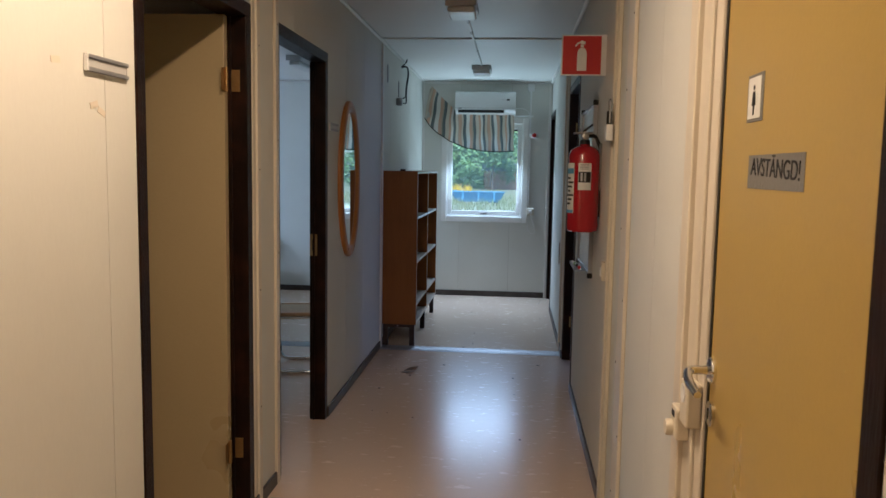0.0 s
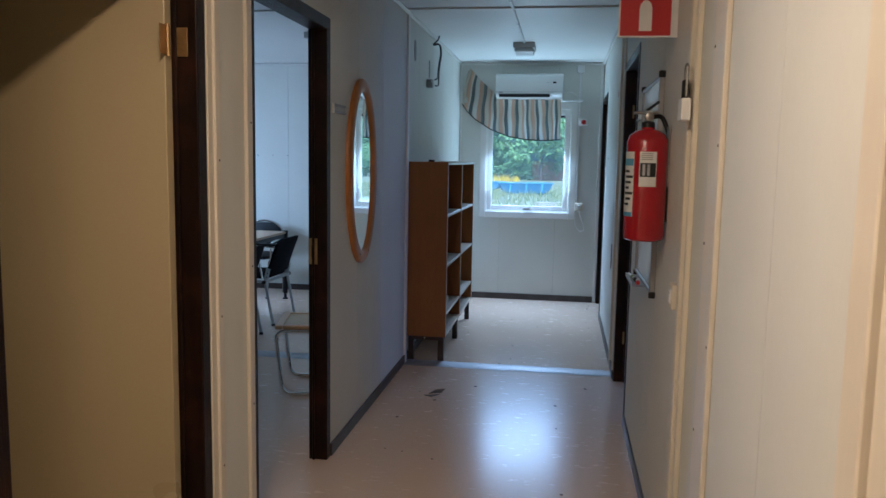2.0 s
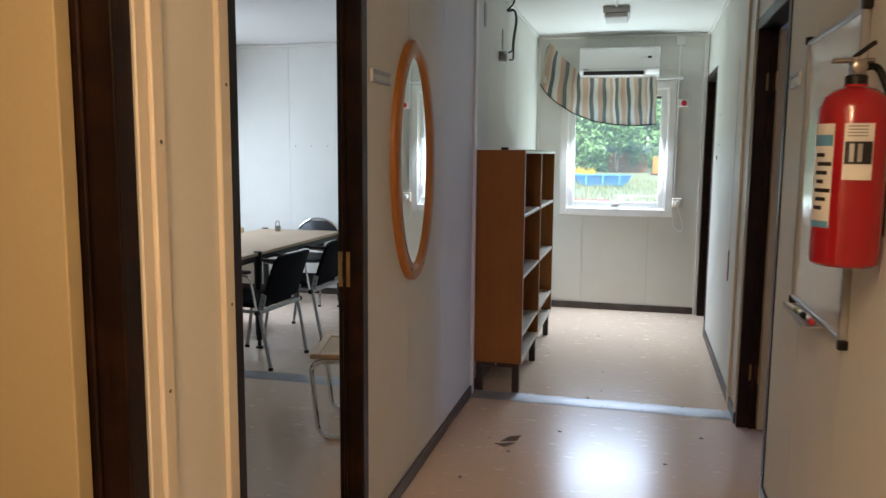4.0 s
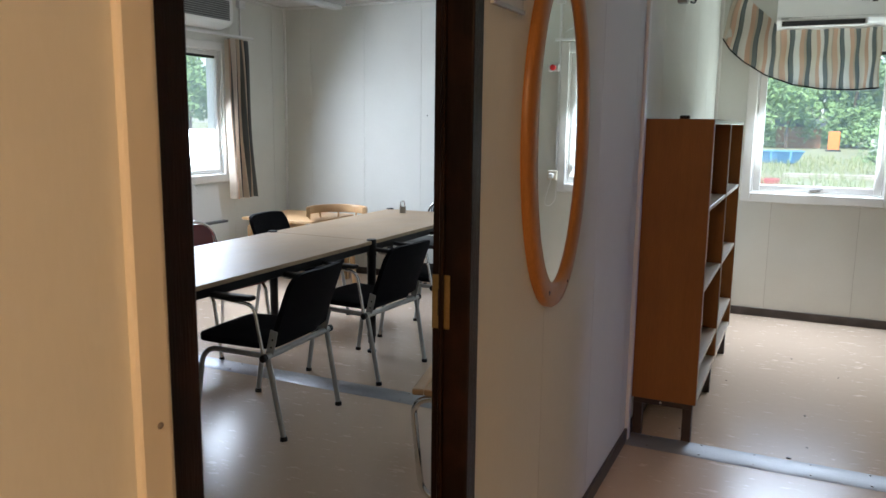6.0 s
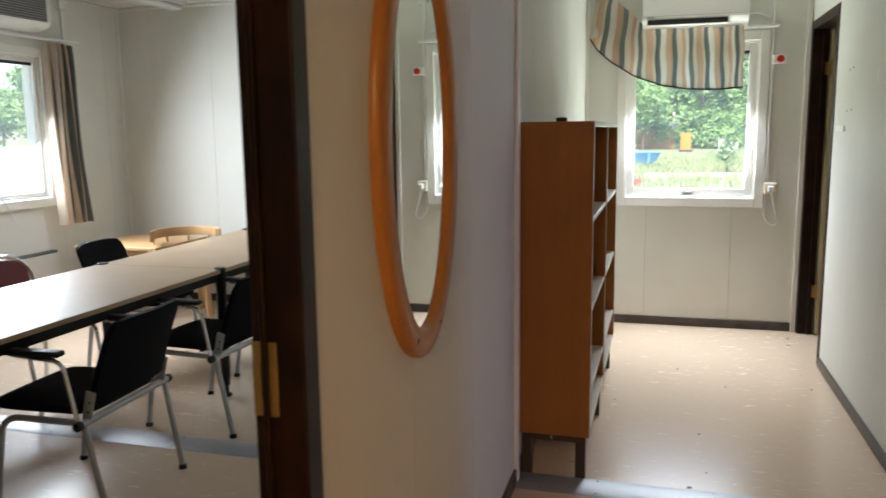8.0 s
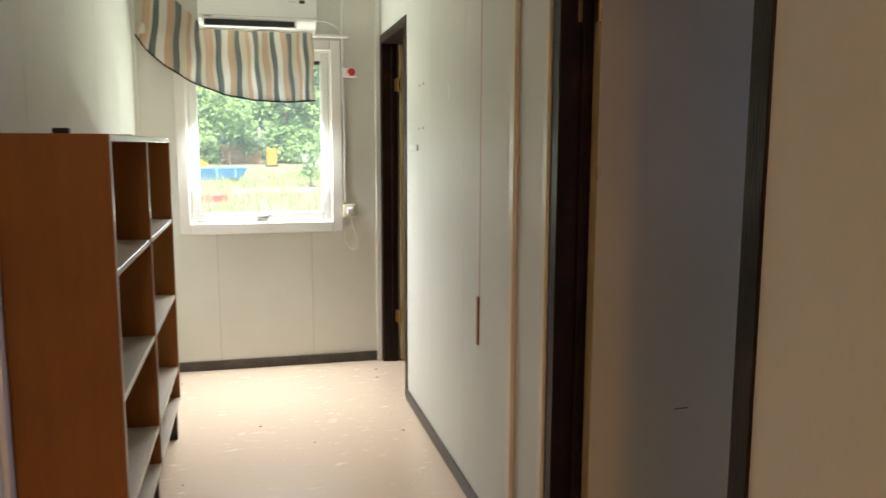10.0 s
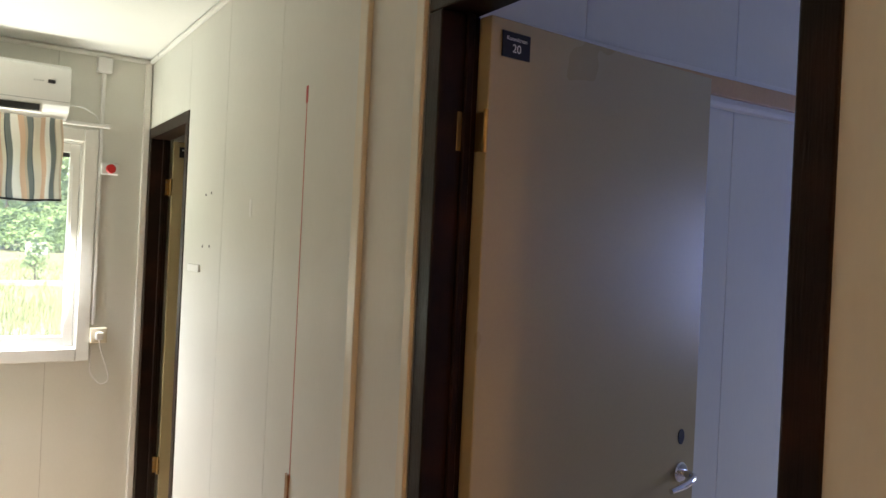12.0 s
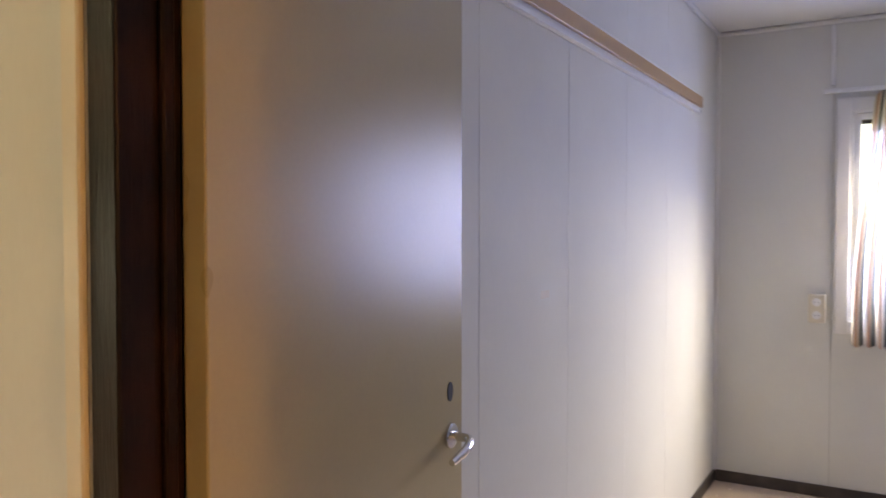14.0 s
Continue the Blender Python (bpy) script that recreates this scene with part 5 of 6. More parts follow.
def meeting_table(y0, y1, label, both=False):
    root = thing("meeting_table", pose((TX0 + TX1) / 2, (y0 + y1) / 2, 0), label, "table", "tables in a row")
    w, l = (TX1 - TX0) / 2, (y1 - y0) / 2 - 0.002
    part("tabletop", bev(boxes((-w, -l, TZ - 0.022, w, l, TZ)), 0.003, 2), "plywood", root, "worn pale wooden top")
    for x in (-1, 1):
        part("side_rail", bev(boxes((x * w - x * 0.012, -l + 0.02, TZ - 0.065, x * w - x * 0.04, l - 0.02, TZ - 0.022)), 0.003, 1), "black_metal", root)
    for y in (-1, 1):
        part("end_rail", bev(boxes((-w + 0.04, y * l - y * 0.03, TZ - 0.06, w - 0.04, y * l - y * 0.055, TZ - 0.022)), 0.003, 1), "black_metal", root)
    for y in ((-l + 0.03, l) if both else (l,)):
        for x in (-w + 0.016, w - 0.016):
            lg = part("leg", lathe(bmesh.new(), [(0.026, 0.10), (0.027, TZ - 0.10), (0.03, TZ - 0.09), (0.03, TZ + 0.004), (0.026, TZ + 0.008)], 20, Matrix.Translation((x, y, 0))), "black_metal", root, smooth=40)
            part("foot", lathe(bmesh.new(), [(0.028, 0.0), (0.028, 0.012), (0.014, 0.018), (0.014, 0.055), (0.022, 0.06), (0.022, 0.10)], 20, Matrix.Translation((x, y, 0))), "black_plastic", lg, "adjustable black foot", smooth=40)
    return root


meeting_table(3.88, 5.42, "long meeting table with worn pale top and black legs", True)
meeting_table(5.42, 6.97, "long meeting table with worn pale top and black legs")
meeting_table(6.97, 8.53, "long meeting table with worn pale top and black legs")


def cushion(x0, x1, y, z0, z1, r=0.02, bulge=0.008):
    """A soft pad with rounded corners, slightly crowned."""
    bm = bmesh.new()
    n = 10
    grid = {}
    for side in (0, 1):
        for i in range(n + 1):
            for j in range(n + 1):
                u, v = i / n * 2 - 1, j / n * 2 - 1
                # squircle outline
                k = 1 - 0.10 * (abs(u) ** 6) * (abs(v) ** 6)
                x = (x0 + x1) / 2 + (x1 - x0) / 2 * u * k
                yy = y * v * k
                edge = max(abs(u), abs(v))
                lift = bulge * (1 - edge ** 2)
                drop = r * max(0, edge - 0.8) / 0.2 * 0.45
                z = z1 + lift - drop if side else z0 + drop * 0.6
                grid[side, i, j] = bm.verts.new((x, yy, z))
    for i in range(n):
        for j in range(n):
            bm.faces.new([grid[1, a, b2] for a, b2 in ((i, j), (i + 1, j), (i + 1, j + 1), (i, j + 1))])
            bm.faces.new([grid[0, a, b2] for a, b2 in ((i, j), (i, j + 1), (i + 1, j + 1), (i + 1, j))])
    for i in range(n):
        for a, b2 in (((i, 0), (i + 1, 0)), ((i + 1, n), (i, n)), ((0, i + 1), (0, i)), ((n, i), (n, i + 1))):
            bm.faces.new([grid[0, b2[0], b2[1]], grid[0, a[0], a[1]], grid[1, a[0], a[1]], grid[1, b2[0], b2[1]]])
    return bm


def back_shell(w, z0, z1, x0, x1, thick, curve=0.03, round_top=0.05):
    """An upright curved shell: wide along y, leaning from (x0, z0) to (x1, z1)."""
    bm = bmesh.new()
    nu, nv = 12, 10
    g = {}
    for s in (0, 1):
        for i in range(nu + 1):
            for j in range(nv + 1):
                u, v = i / nu * 2 - 1, j / nv
                half = w / 2 * (1 - round_top * max(0, v - 0.75) / 0.25 * max(0, v - 0.75) / 0.25 * 2)
                x = x0 + (x1 - x0) * (v ** 1.15) - curve * (1 - u * u) - (thick if s else 0)
                z = z0 + (z1 - z0) * v - 0.012 * max(0, v - 0.8) / 0.2 * abs(u) ** 6
                g[s, i, j] = bm.verts.new((x, u * half, z))
    for i in range(nu):
        for j in range(nv):
            bm.faces.new([g[0, a, c] for a, c in ((i, j), (i + 1, j), (i + 1, j + 1), (i, j + 1))])
            bm.faces.new([g[1, a, c] for a, c in ((i, j), (i, j + 1), (i + 1, j + 1), (i + 1, j))])
    rim = [(i, 0) for i in range(nu)] + [(nu, j) for j in range(nv)] + [(i, nv) for i in range(nu, 0, -1)] + [(0, j) for j in range(nv, 0, -1)]
    for p, q in zip(rim, rim[1:] + rim[:1]):
        bm.faces.new((g[0, p[0], p[1]], g[1, p[0], p[1]], g[1, q[0], q[1]], g[0, q[0], q[1]]))
    return bm


def armchair(m, label):
    """Black upholstered chair on a grey tube frame; it faces local +x."""
    root = thing("conference_chair", m, label, "chair", "black chairs round the table")
    part("seat", cushion(-0.17, 0.255, 0.225, 0.398, 0.440), "black_fabric", root, "black upholstered seat", smooth=60)
    part("backrest", back_shell(0.43, 0.44, 0.755, -0.165, -0.275, 0.026), "black_fabric", root, "black upholstered backrest", smooth=60)
    part("cross_bar", tube(bmesh.new(), [(-0.17, -0.272, 0.382), (-0.17, 0.272, 0.382)], 0.0145, 14), "grey_metal", root, smooth=50)
    for s in (-1, 1):
        part("rear_leg", tube(bmesh.new(), [(-0.17, s * 0.252, 0.382), (-0.238, s * 0.243, 0.014)], 0.0125, 12), "grey_metal", root, smooth=50)
        part("front_leg", tube(bmesh.new(), rounded([(-0.17, s * 0.252, 0.384), (0.185, s * 0.243, 0.384), (0.242, s * 0.243, 0.014)], 0.085, 8), 0.0125, 12), "grey_metal", root, smooth=50)
        for x in (-0.239, 0.243):
            part("foot_cap", lathe(bmesh.new(), [(0.017, 0), (0.017, 0.012), (0.013, 0.02)], 12, Matrix.Translation((x, s * 0.243, 0))), "black_plastic", root, smooth=40)
        part("bar_cap", lathe(bmesh.new(), [(0.0175, 0), (0.0175, 0.02), (0.013, 0.025)], 14, pose(-0.17, s * 0.27, 0.382, -90 * s)), "black_plastic", root, smooth=40)
        bm = boxes((-0.185, s * 0.226, 0.385, -0.145, s * 0.233, 0.50))
        bm.transform(Matrix.Translation((-0.165, 0, 0.385)) @ Matrix.Rotation(radians(-14), 4, "Y") @ Matrix.Translation((0.165, 0, -0.385)))
        bk = part("back_bracket", bev(bm, 0.004, 2), "grey_metal", root)
        for z in (0.42, 0.455):
            part("bolt", lathe(bmesh.new(), [(0.005, 0), (0.005, 0.003)], 10, pose(-0.168 - (z - 0.385) * 0.25, s * 0.232, z, -90 * s)), "black_metal", bk)
        part("arm_post", tube(bmesh.new(), rounded([(-0.16, s * 0.268, 0.385), (-0.115, s * 0.268, 0.615), (0.10, s * 0.265, 0.628)], 0.045, 6), 0.0085, 10), "chrome", root, smooth=50)
        part("armrest", bev(boxes((-0.115, s * 0.268 - 0.024, 0.632, 0.155, s * 0.268 + 0.024, 0.654)), 0.009, 3), "black_plastic", root, "black armrest pad", smooth=40)
    return root


CH = "black upholstered armchair with grey tubular legs at the table"
ch = armchair(pose(-2.358, 5.845, 0, 0, 0, 183), CH)
for x, y, a in ((-2.35, 4.78, 179), (-2.32, 6.71, 176), (-2.32, 7.52, 178), (-3.30, 7.44, 4), (-3.40, 5.66, 2), (-3.32, 4.66, -3)):
    copy_thing(ch, pose(x, y, 0, 0, 0, a))


def round_back_chair(m, mat, label, group=""):
    """Padded chair with a rounded back in a chromed tube frame; it faces local +x."""
    root = thing("stacking_chair", m, label, "chair", group)
    part("seat", cushion(-0.19, 0.24, 0.215, 0.40, 0.445, bulge=0.014), mat, root, smooth=60)
    bm = bmesh.new()
    n = 24
    out = []
    for s in (0, 1):
        ring = []
        for i in range(n):
            a = 2 * math.pi * i / n
            sx, sz = math.copysign(abs(math.cos(a)) ** 0.75, math.cos(a)), math.copysign(abs(math.sin(a)) ** 0.75, math.sin(a))
            ring.append(bm.verts.new((-0.215 - 0.12 * (0.62 + 0.14 * sz - 0.5) - (0.03 if s else 0), 0.19 * sx, 0.625 + 0.125 * sz)))
        out.append(ring)
    bm.faces.new(out[0])
    bm.faces.new(out[1][::-1])
    for i in range(n):
        bm.faces.new((out[0][i], out[1][i], out[1][(i + 1) % n], out[0][(i + 1) % n]))
    part("backrest", bev(bm, 0.008, 2), mat, root, smooth=50)
    hoop = [(-0.20, -0.215, 0.38), (-0.235, -0.215, 0.60)] + [(-0.245, -0.215 * math.cos(k * math.pi / 12), 0.62 + 0.15 * math.sin(k * math.pi / 12)) for k in range(1, 12)] + [(-0.235, 0.215, 0.60), (-0.20, 0.215, 0.38)]
    part("back_hoop", tube(bmesh.new(), hoop, 0.0115, 12), "chrome", root, smooth=50)
    for s in (-1, 1):
        part("leg_frame", tube(bmesh.new(), rounded([(-0.215, s * 0.222, 0.012), (-0.19, s * 0.222, 0.36), (-0.10, s * 0.222, 0.388), (0.17, s * 0.222, 0.388), (0.225, s * 0.222, 0.012)], 0.06, 7), 0.0115, 12), "chrome", root, smooth=50)
        for x in (-0.215, 0.225):
            part("foot_cap", lathe(bmesh.new(), [(0.015, 0), (0.015, 0.014), (0.012, 0.018)], 12, Matrix.Translation((x, s * 0.222, 0))), "black_plastic", root, smooth=40)
        part("arm_tube", tube(bmesh.new(), rounded([(0.15, s * 0.225, 0.39), (0.16, s * 0.245, 0.575), (-0.235, s * 0.235, 0.60)], 0.05, 7), 0.010, 10), "chrome", root, smooth=50)
    return root


round_back_chair(pose(-3.36, 6.65, 0, 0, 0, -4), "red_vinyl", "dark red padded chair with chromed tube frame")
round_back_chair(pose(-2.84, 8.71, 0, 0, 0, -92), "black_plastic", "black padded chair with chromed rim at the table end")


# wooden tub chair beside the table end
wc = thing("wooden_chair", pose(-3.64, 8.43, 0, 0, 0, -60), "beech chair with a curved bentwood backrest", "chair")
bm = bmesh.new()
rows = []
for i in range(33):
    a = math.radians(70 + 220 * i / 32)
    rows.append([bm.verts.new(((0.235 + o) * math.cos(a), (0.235 + o) * math.sin(a), z)) for o, z in ((0, 0.63), (0.022, 0.63), (0.022, 0.70), (0, 0.70))])
for p, q in zip(rows, rows[1:]):
    for k in range(4):
        bm.faces.new((p[k], p[(k + 1) % 4], q[(k + 1) % 4], q[k]))
bm.faces.new(rows[0])
bm.faces.new(rows[-1][::-1])
part("backrest", bev(bm, 0.006, 2), "beech", wc, "curved beech top rail", smooth=40)
part("seat", lathe(bmesh.new(), [(0.20, 0.41), (0.22, 0.42), (0.22, 0.44), (0.20, 0.448)], 32), "beech", wc, smooth=40)
for a in (45, 135, 225, 315):
    c, s = math.cos(radians(a)), math.sin(radians(a))
    part("leg", tube(bmesh.new(), [(0.16 * c, 0.16 * s, 0.42), (0.21 * c, 0.21 * s, 0.0)], [0.018, 0.013], 12), "beech", wc, smooth=50)
for a in (100, 140, 180, 220, 260):
    c, s = math.cos(radians(a)), math.sin(radians(a))
    part("spindle", tube(bmesh.new(), [(0.20 * c, 0.20 * s, 0.44), (0.245 * c, 0.245 * s, 0.635)], 0.009, 10), "beech", wc, smooth=50)

st = thing("side_table", pose(-4.10, 8.53, 0), "low pale wooden side table in the corner", "table")
part("tabletop", bev(boxes((-0.36, -0.33, 0.565, 0.36, 0.33, 0.59)), 0.004, 2), "beech", st)
part("apron", bev(boxes((-0.32, -0.29, 0.515, 0.32, 0.29, 0.565)), 0.003, 1), "beech", st)
for x in (-0.31, 0.31):
    for y in (-0.28, 0.28):
        part("leg", bev(boxes((x - 0.02, y - 0.02, 0, x + 0.02, y + 0.02, 0.515)), 0.003, 1), "beech", st)

pk = thing("padlock", pose(-2.96, 8.33, TZ, 0, 0, 20), "closed steel padlock standing on the table", "padlock")
part("body", bev(boxes((-0.024, -0.012, 0, 0.024, 0.012, 0.052)), 0.004, 2), "steel", pk)
part("shackle", tube(bmesh.new(), rounded([(-0.016, 0, 0.05), (-0.016, 0, 0.095), (0.016, 0, 0.095), (0.016, 0, 0.05)], 0.016, 8), 0.0045, 10), "chrome", pk, smooth=50)
for i in range(3):
    part("number_wheel", boxes((-0.0245, -0.006, 0.012 + i * 0.012, 0.0245, 0.006, 0.019 + i * 0.012)), "black_plastic", pk)


# cantilever chair with cane seat
rc = thing("cantilever_chair", pose(-1.164, 5.644, 0, 0, 0, 13), "cantilever chair with woven cane seat and chromed tube", "chair")
bm = boxes((-0.235, -0.215, 0.415, -0.19, 0.215, 0.440), (0.19, -0.215, 0.415, 0.225, 0.215, 0.440), (-0.19, -0.215, 0.415, 0.19, -0.17, 0.440), (-0.19, 0.17, 0.415, 0.19, 0.215, 0.440))
part("seat_frame", bev(bm, 0.006, 2), "beech", rc, "orange-brown wooden seat frame")
part("seat_cane", boxes((-0.19, -0.17, 0.428, 0.19, 0.17, 0.434)), "cane", rc, "woven cane panel")
for s in (-1, 1):
    part("tube_frame", tube(bmesh.new(), rounded([(0.215, s * 0.205, 0.79), (0.175, s * 0.205, 0.402), (-0.235, s * 0.205, 0.402), (-0.195, s * 0.205, 0.0125), (0.225, s * 0.205, 0.0125)], 0.075, 8), 0.0125, 12), "chrome", rc, smooth=50)
part("floor_bar", tube(bmesh.new(), [(0.222, -0.205, 0.0125), (0.222, 0.205, 0.0125)], 0.0125, 12), "chrome", rc, smooth=50)
bm = boxes((0.175, -0.205, 0.54, 0.195, -0.165, 0.80), (0.175, 0.165, 0.54, 0.195, 0.205, 0.80), (0.175, -0.165, 0.54, 0.195, 0.165, 0.58), (0.175, -0.165, 0.76, 0.195, 0.165, 0.80))
part("back_frame", bev(bm, 0.006, 2), "beech", rc, "orange-brown wooden back frame")
part("back_cane", boxes((0.183, -0.165, 0.58, 0.188, 0.165, 0.76)), "cane", rc, "woven cane panel")

# radiator and a board leaning over it
rd = thing("radiator", pose(WEST, 7.78, 0), "white electric panel radiator with dark top grille", "radiator")
part("panel", bev(boxes((0.03, -0.36, 0.20, 0.09, 0.36, 0.545)), 0.006, 2), "radiator", rd)
part("top_grille", bev(boxes((0.028, -0.355, 0.545, 0.088, 0.355, 0.565)), 0.003, 1), "grille", rd, "dark grille along the top")
for y in (-0.25, 0.25):
    part("bracket", boxes((0.0, y - 0.02, 0.25, 0.03, y + 0.02, 0.52)), "grey_metal", rd)
lb2 = thing("loose_board", pose(WEST + 0.05, 7.80, 0.566), "thin white board leaning against the wall over the radiator", "board")
bm = boxes((-0.004, -0.30, 0, 0.004, 0.30, 0.305))
bm.transform(Matrix.Rotation(radians(-7), 4, "Y"))
part("sheet", bev(bm, 0.001, 1), "radiator", lb2)
conduit("cord", rounded([(WEST + 0.05, 7.70, 1.0), (WEST + 0.06, 7.74, 0.93), (WEST + 0.058, 7.82, 0.80)], 0.03), "white_plastic", "white cord hanging from the window handle", "cord", 0.004)

# consulting room: coat rail on the partition
cr = thing("wall_rail", pose(2.43, 6.21, 2.012), "long wooden coat rail with white backing on the wall", "rail")
part("backing", bev(boxes((-1.60, -0.012, -0.052, 1.64, 0, 0.048)), 0.002, 1), "white_trim", cr)
part("wood_strip", bev(boxes((-1.60, -0.026, -0.022, 1.64, -0.012, 0.030)), 0.003, 2), "beech", cr, "pale wooden strip")
part("channel", bev(boxes((-1.60, -0.020, -0.050, 1.64, -0.012, -0.036)), 0.001, 1), "white_plastic", cr)
tagged(part("smudge", boxes((2.13, 6.2094, 1.20, 2.19, 6.2099, 1.222)), "trim"), "brownish smudge on the wall panel", "mark")

# the lit lamp near the entrance
tl = thing("fluorescent_lamp", pose(*LAMP, CEIL), "glowing warm tube lamp near the entrance", "lamp")
part("housing", bev(boxes((-0.055, -0.64, -0.022, 0.055, 0.64, 0)), 0.005, 2), "lamp_body", tl)
part("diffuser", bev(boxes((-0.04, -0.61, -0.046, 0.04, 0.61, -0.022)), 0.008, 3), "lamp_lit", tl, "glowing frosted cover")

# ---- outdoors ----
GZ = -0.62
setting("ground", boxes((-500, -500, GZ - 1.0, 500, 500, GZ)), "meadow", "dry meadow around the cabins", "ground")


def blades(name, rows, count, seed, mat, height, label, w=0.02):
    r = random.Random(seed)
    bm = bmesh.new()
    for _ in range(count):
        x0, x1, y0, y1 = rows[r.randrange(len(rows))]
        x, y, h, a = r.uniform(x0, x1), r.uniform(y0, y1), height * r.uniform(0.4, 1.2), r.uniform(0, 6.3)
        for k in range(3):
            b2 = a + k * 2.1
            dx, dy = math.cos(b2), math.sin(b2)
            bm.faces.new((bm.verts.new((x - dy * w, y + dx * w, GZ - 0.01)), bm.verts.new((x + dy * w, y - dx * w, GZ - 0.01)), bm.verts.new((x + dx * h * 0.35, y + dy * h * 0.35, GZ + h))))
    return tagged(part(name, bm, mat), label, "grass", kind="stuff")


blades("meadow_grass", [(-14, 14, 13, 60), (-9, 6, 12, 30)], 9000, 3, "blades", 0.38, "tall dry meadow grass", 0.03)
blades("meadow_grass", [(-34, -7.5, -4, 34)], 7000, 4, "blades", 0.5, "tall green and yellow meadow grass", 0.03)
blades("wild_flowers", [(-24, -20, 16, 20), (-6, -3.5, 66, 74)], 110, 6, "yellow_flower", 0.8, "yellow wild flowers in the meadow", 0.10)


def tree(m, seed, height, spread, mat, label, leaves=1500, size=0.16):
    r = random.Random(seed)
    root = thing("tree", m, label, "tree", "trees at the edge of the clearing")
    bm = bmesh.new()
    pts = [(0.05 * height * 0.1 * math.sin(i * 1.3 + seed), 0.04 * height * 0.1 * math.cos(i + seed), -0.1 + height * 0.8 * i / 6) for i in range(7)]
    tube(bm, pts, [height * 0.022 * (1 - i / 7.5) for i in range(7)], 8)
    tips = []
    for i in range(11):
        z = height * r.uniform(0.22, 0.78)
        a, l = r.uniform(0, 6.3), spread * r.uniform(0.5, 1.0) * (1.1 - z / height)
        p = Vector((0, 0, z))
        q = p + Vector((math.cos(a) * l, math.sin(a) * l, l * r.uniform(0.2, 0.6)))
        tube(bm, [p, (p + q) / 2 + Vector((0, 0, 0.06 * l)), q], [height * 0.008, height * 0.005, height * 0.002], 5)
        tips += [q, (p + q) / 2]
    part("trunk", bm, "bark", root, smooth=60)
    bm = bmesh.new()
    clumps = [(t + Vector((r.gauss(0, 0.3), r.gauss(0, 0.3), r.gauss(0, 0.3))), spread * r.uniform(0.22, 0.42)) for t in tips] + [(Vector((r.gauss(0, spread * 0.25), r.gauss(0, spread * 0.25), height * r.uniform(0.45, 1.0))), spread * r.uniform(0.2, 0.35)) for _ in range(12)]
    for _ in range(leaves):
        c, rad = clumps[r.randrange(len(clumps))]
        d = Vector((r.gauss(0, 1), r.gauss(0, 1), r.gauss(0, 0.8))).normalized() * rad * r.uniform(0.55, 1.08)
        p = c + d
        u = Vector((r.gauss(0, 1), r.gauss(0, 1), r.gauss(0, 1))).normalized()
        v = u.orthogonal().normalized()
        s = size * r.uniform(0.6, 1.5)
        bm.faces.new([bm.verts.new(p + u * s * a + v * s * b2) for a, b2 in ((-1, 0), (0, -0.55), (1, 0), (0, 0.55))])
    part("crown", bm, mat, root)
    return root


t1 = tree(pose(-9, 96, GZ), 1, 11, 4.2, "foliage", "broad leafy tree at the edge of the clearing", 2600, 0.24)
t2 = tree(pose(4, 92, GZ), 2, 14, 3.0, "pine_needles", "tall dark conifer at the edge of the clearing", 2400, 0.24)
t3 = tree(pose(-2, 84, GZ), 3, 7.5, 3.6, "foliage", "bushy young tree at the edge of the clearing", 2400, 0.20)
r = random.Random(21)
for i in range(44):
    x = -30 + i * 1.45 + r.uniform(-1, 1)
    src, k = ((t1, 1.0), (t3, 1.2), (t2, 1.0), (t3, 0.9), (t1, 0.8))[i % 5]
    copy_thing(src, pose(x, 98 + r.uniform(-9, 16) + 0.02 * x * x, GZ, 0, 0, r.uniform(0, 360)) @ Matrix.Scale(k * r.uniform(0.8, 1.25), 4))
for i in range(26):
    y = -20 + i * 4.2 + r.uniform(-2, 2)
    src = (t1, t3, t2)[i % 3]
    copy_thing(src, pose(-62 + r.uniform(-7, 9), y + 8, GZ, 0, 0, r.uniform(0, 360)) @ Matrix.Scale(r.uniform(0.8, 1.2), 4))
for i in range(30):
    copy_thing(t3, pose(-24 + i * 1.7 + r.uniform(-1, 1), 91 + r.uniform(-4, 5), GZ - 1.2, 0, 0, r.uniform(0, 360)) @ Matrix.Diagonal((1.0, 1.0, r.uniform(0.45, 0.8), 1)))
sap = tree(pose(-15.5, 15.6, GZ), 8, 3.0, 1.1, "foliage", "slender green sapling in the meadow", 700, 0.11)
for x, y, k in ((-19, 18.5, 1.25), (-13.5, 12.6, 0.7), (-24, 21.0, 1.5), (-12.5, 14.5, 0.6), (2.6, 40, 0.75), (4.6, 37, 0.6), (5.4, 46, 0.9)):
    copy_thing(sap, pose(x, y, GZ, 0, 0, 60 * k) @ Matrix.Scale(k, 4))


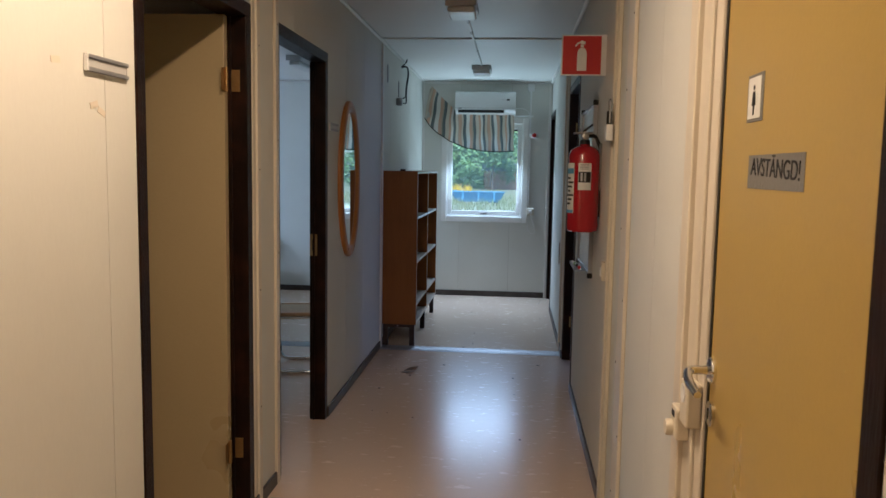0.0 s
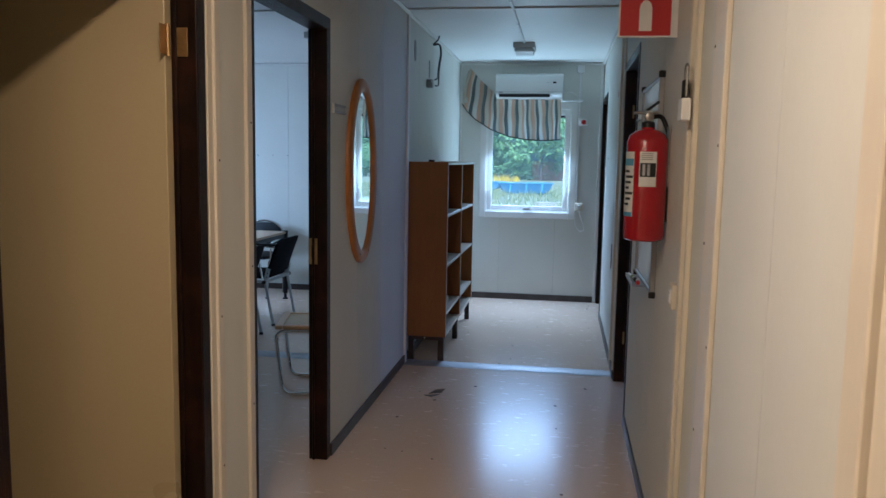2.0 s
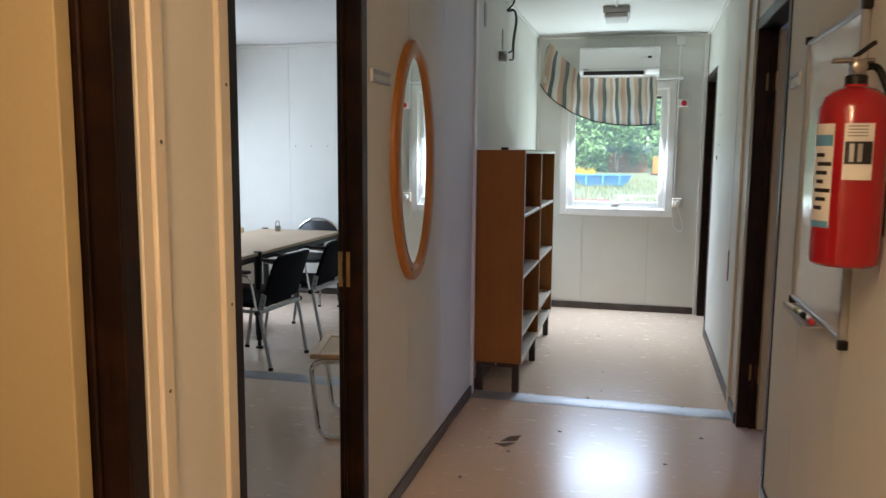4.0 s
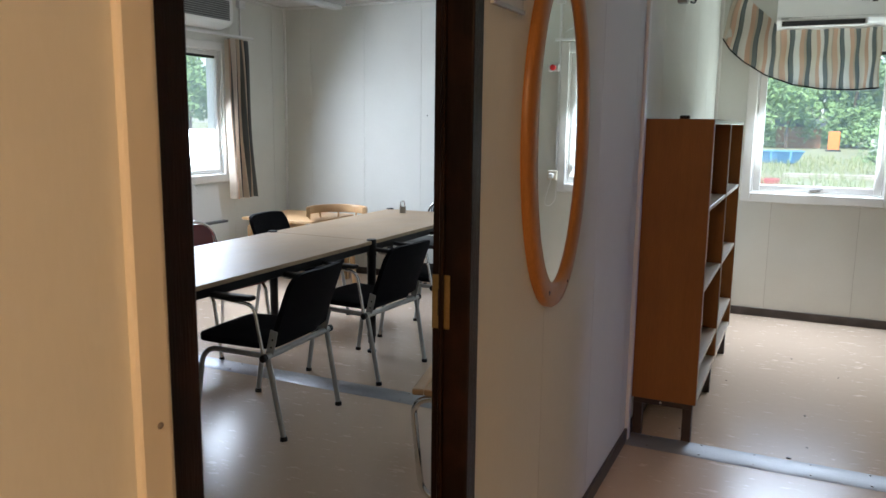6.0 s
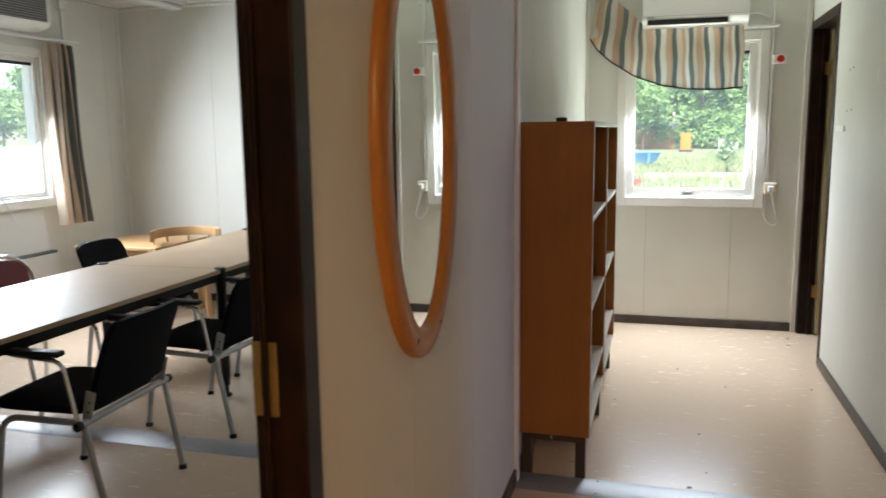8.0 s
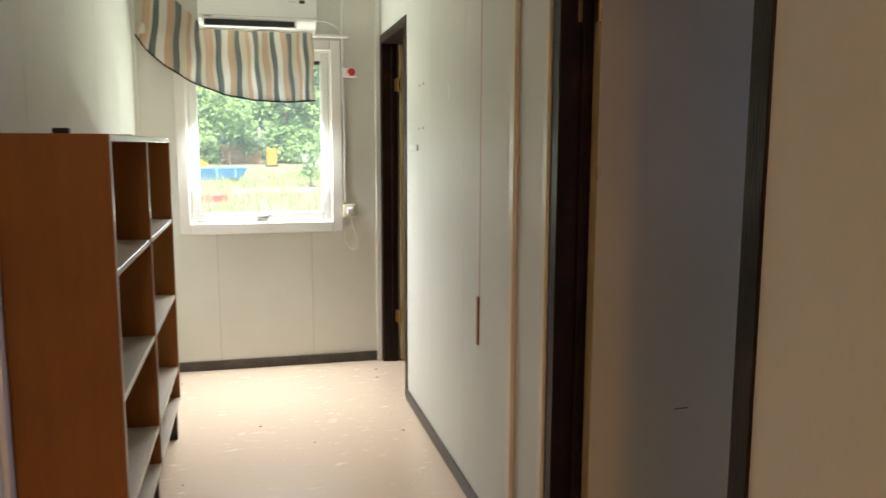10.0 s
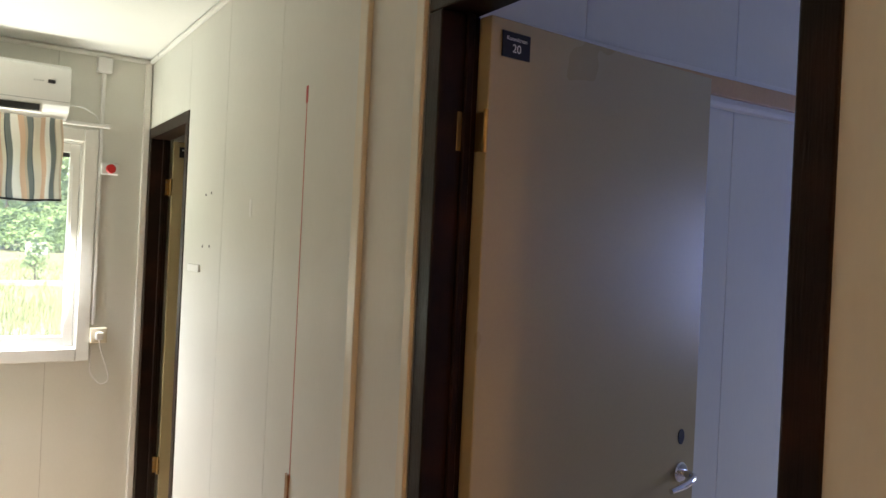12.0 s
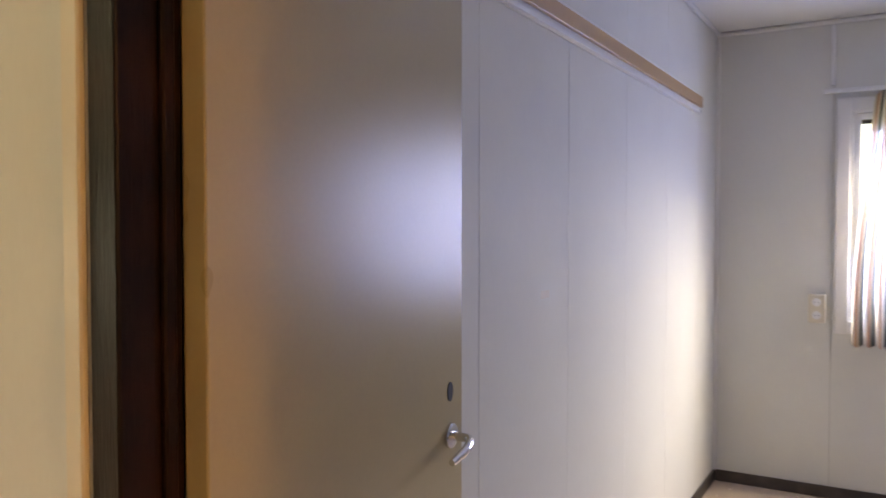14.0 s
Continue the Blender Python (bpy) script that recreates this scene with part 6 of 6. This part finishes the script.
def skip(m, label):
    root = thing("waste_container", m, label, "container", "blue containers in the yard")
    bm = bmesh.new()
    lo, hi = [(-1.2, -0.75), (1.2, -0.75), (1.2, 0.75), (-1.2, 0.75)], [(-1.5, -0.85), (1.5, -0.85), (1.5, 0.85), (-1.5, 0.85)]
    a = [bm.verts.new((x, y, 0.1)) for x, y in lo]
    c = [bm.verts.new((x, y, 1.05)) for x, y in hi]
    for i in range(4):
        bm.faces.new((a[i], a[(i + 1) % 4], c[(i + 1) % 4], c[i]))
    bm.faces.new(a[::-1])
    bmesh.ops.solidify(bm, geom=bm.faces[:], thickness=0.05)
    part("body", bm, "blue_paint", root)
    part("rim", bev(boxes((-1.55, -0.9, 1.03, 1.55, -0.82, 1.12), (-1.55, 0.82, 1.03, 1.55, 0.9, 1.12), (-1.55, -0.82, 1.03, -1.47, 0.82, 1.12), (1.47, -0.82, 1.03, 1.55, 0.82, 1.12)), 0.01, 1), "blue_paint", root)
    for x in (-0.9, 0, 0.9):
        part("rib", boxes((x - 0.05, -0.92, 0.3, x + 0.05, -0.80, 1.03)), "blue_paint", root)
    for x in (-0.8, 0.8):
        part("skid", boxes((x - 0.08, -0.7, 0, x + 0.08, 0.7, 0.1)), "grey_metal", root)
    return root


sk = skip(pose(-2.0, 50, GZ, 0, 0, 8) @ Matrix.Diagonal((1.1, 1.0, 0.66, 1)), "blue steel waste container standing in the meadow")
copy_thing(sk, pose(-5.6, 57, GZ, 0, 0, -6) @ Matrix.Diagonal((1.0, 1.0, 0.8, 1)))
pl = thing("pallet_stack", pose(-1.9, 33, GZ), "stack of red-painted timber on the ground", "timber")
for i in range(4):
    part("beam", bev(boxes((-1.0, -0.5 + 0.27 * i, 0.0, 1.0, -0.3 + 0.27 * i, 0.2)), 0.01, 1), "red_paint", pl)
pl2 = thing("pallet_stack", pose(1.2, 38, GZ, 0, 0, 8), "pile of weathered pale boards on the ground", "timber")
for i in range(6):
    part("board", bev(boxes((-2.2 + 0.1 * (i % 3), -0.5 + 0.3 * (i % 3), 0.0 + 0.09 * (i // 3), 2.2, -0.25 + 0.3 * (i % 3), 0.08 + 0.09 * (i // 3))), 0.01, 1), "pale_wood", pl2)
og = thing("barrier_post", pose(1.9, 78, GZ), "orange plastic barrier far off in the meadow", "barrier")
part("body", bev(boxes((-0.45, -0.2, 0.0, 0.45, 0.2, 1.7)), 0.05, 2), "orange_paint", og)
part("base", bev(boxes((-0.6, -0.35, 0.0, 0.6, 0.35, 0.15)), 0.03, 1), "black_plastic", og)
wt = thing("cable_cabinet", pose(5.4, 76, GZ), "small pale utility cabinet far off in the meadow", "cabinet")
part("body", bev(boxes((-0.8, -0.4, 0.1, 0.8, 0.4, 1.1)), 0.02, 1), "white_plastic", wt)
part("plinth", boxes((-0.7, -0.35, 0, 0.7, 0.35, 0.1)), "grey_plastic", wt)
sh = thing("shed", pose(-1.0, 88, GZ), "small dark wooden shed at the forest edge", "shed")
part("wall", boxes((-2.0, -1.5, 0, 2.0, 1.5, 2.1)), "rust_brown", sh)
bm = bmesh.new()
vv = [bm.verts.new(p) for p in ((-2.3, -1.8, 2.1), (2.3, -1.8, 2.1), (2.3, 1.8, 2.1), (-2.3, 1.8, 2.1), (-2.3, 0, 2.9), (2.3, 0, 2.9))]
for f in ((0, 1, 5, 4), (2, 3, 4, 5), (0, 4, 3), (1, 2, 5), (0, 3, 2, 1)):
    bm.faces.new([vv[i] for i in f])
part("roof", bm, "grille", sh)
setting("roof_slab", boxes((WEST - 0.4, SOUTH - 0.4, CEIL + 0.121, EAST + 0.4, NORTH + 0.4, CEIL + 0.25)), "grey_plastic", "flat grey cabin roof", "roof")
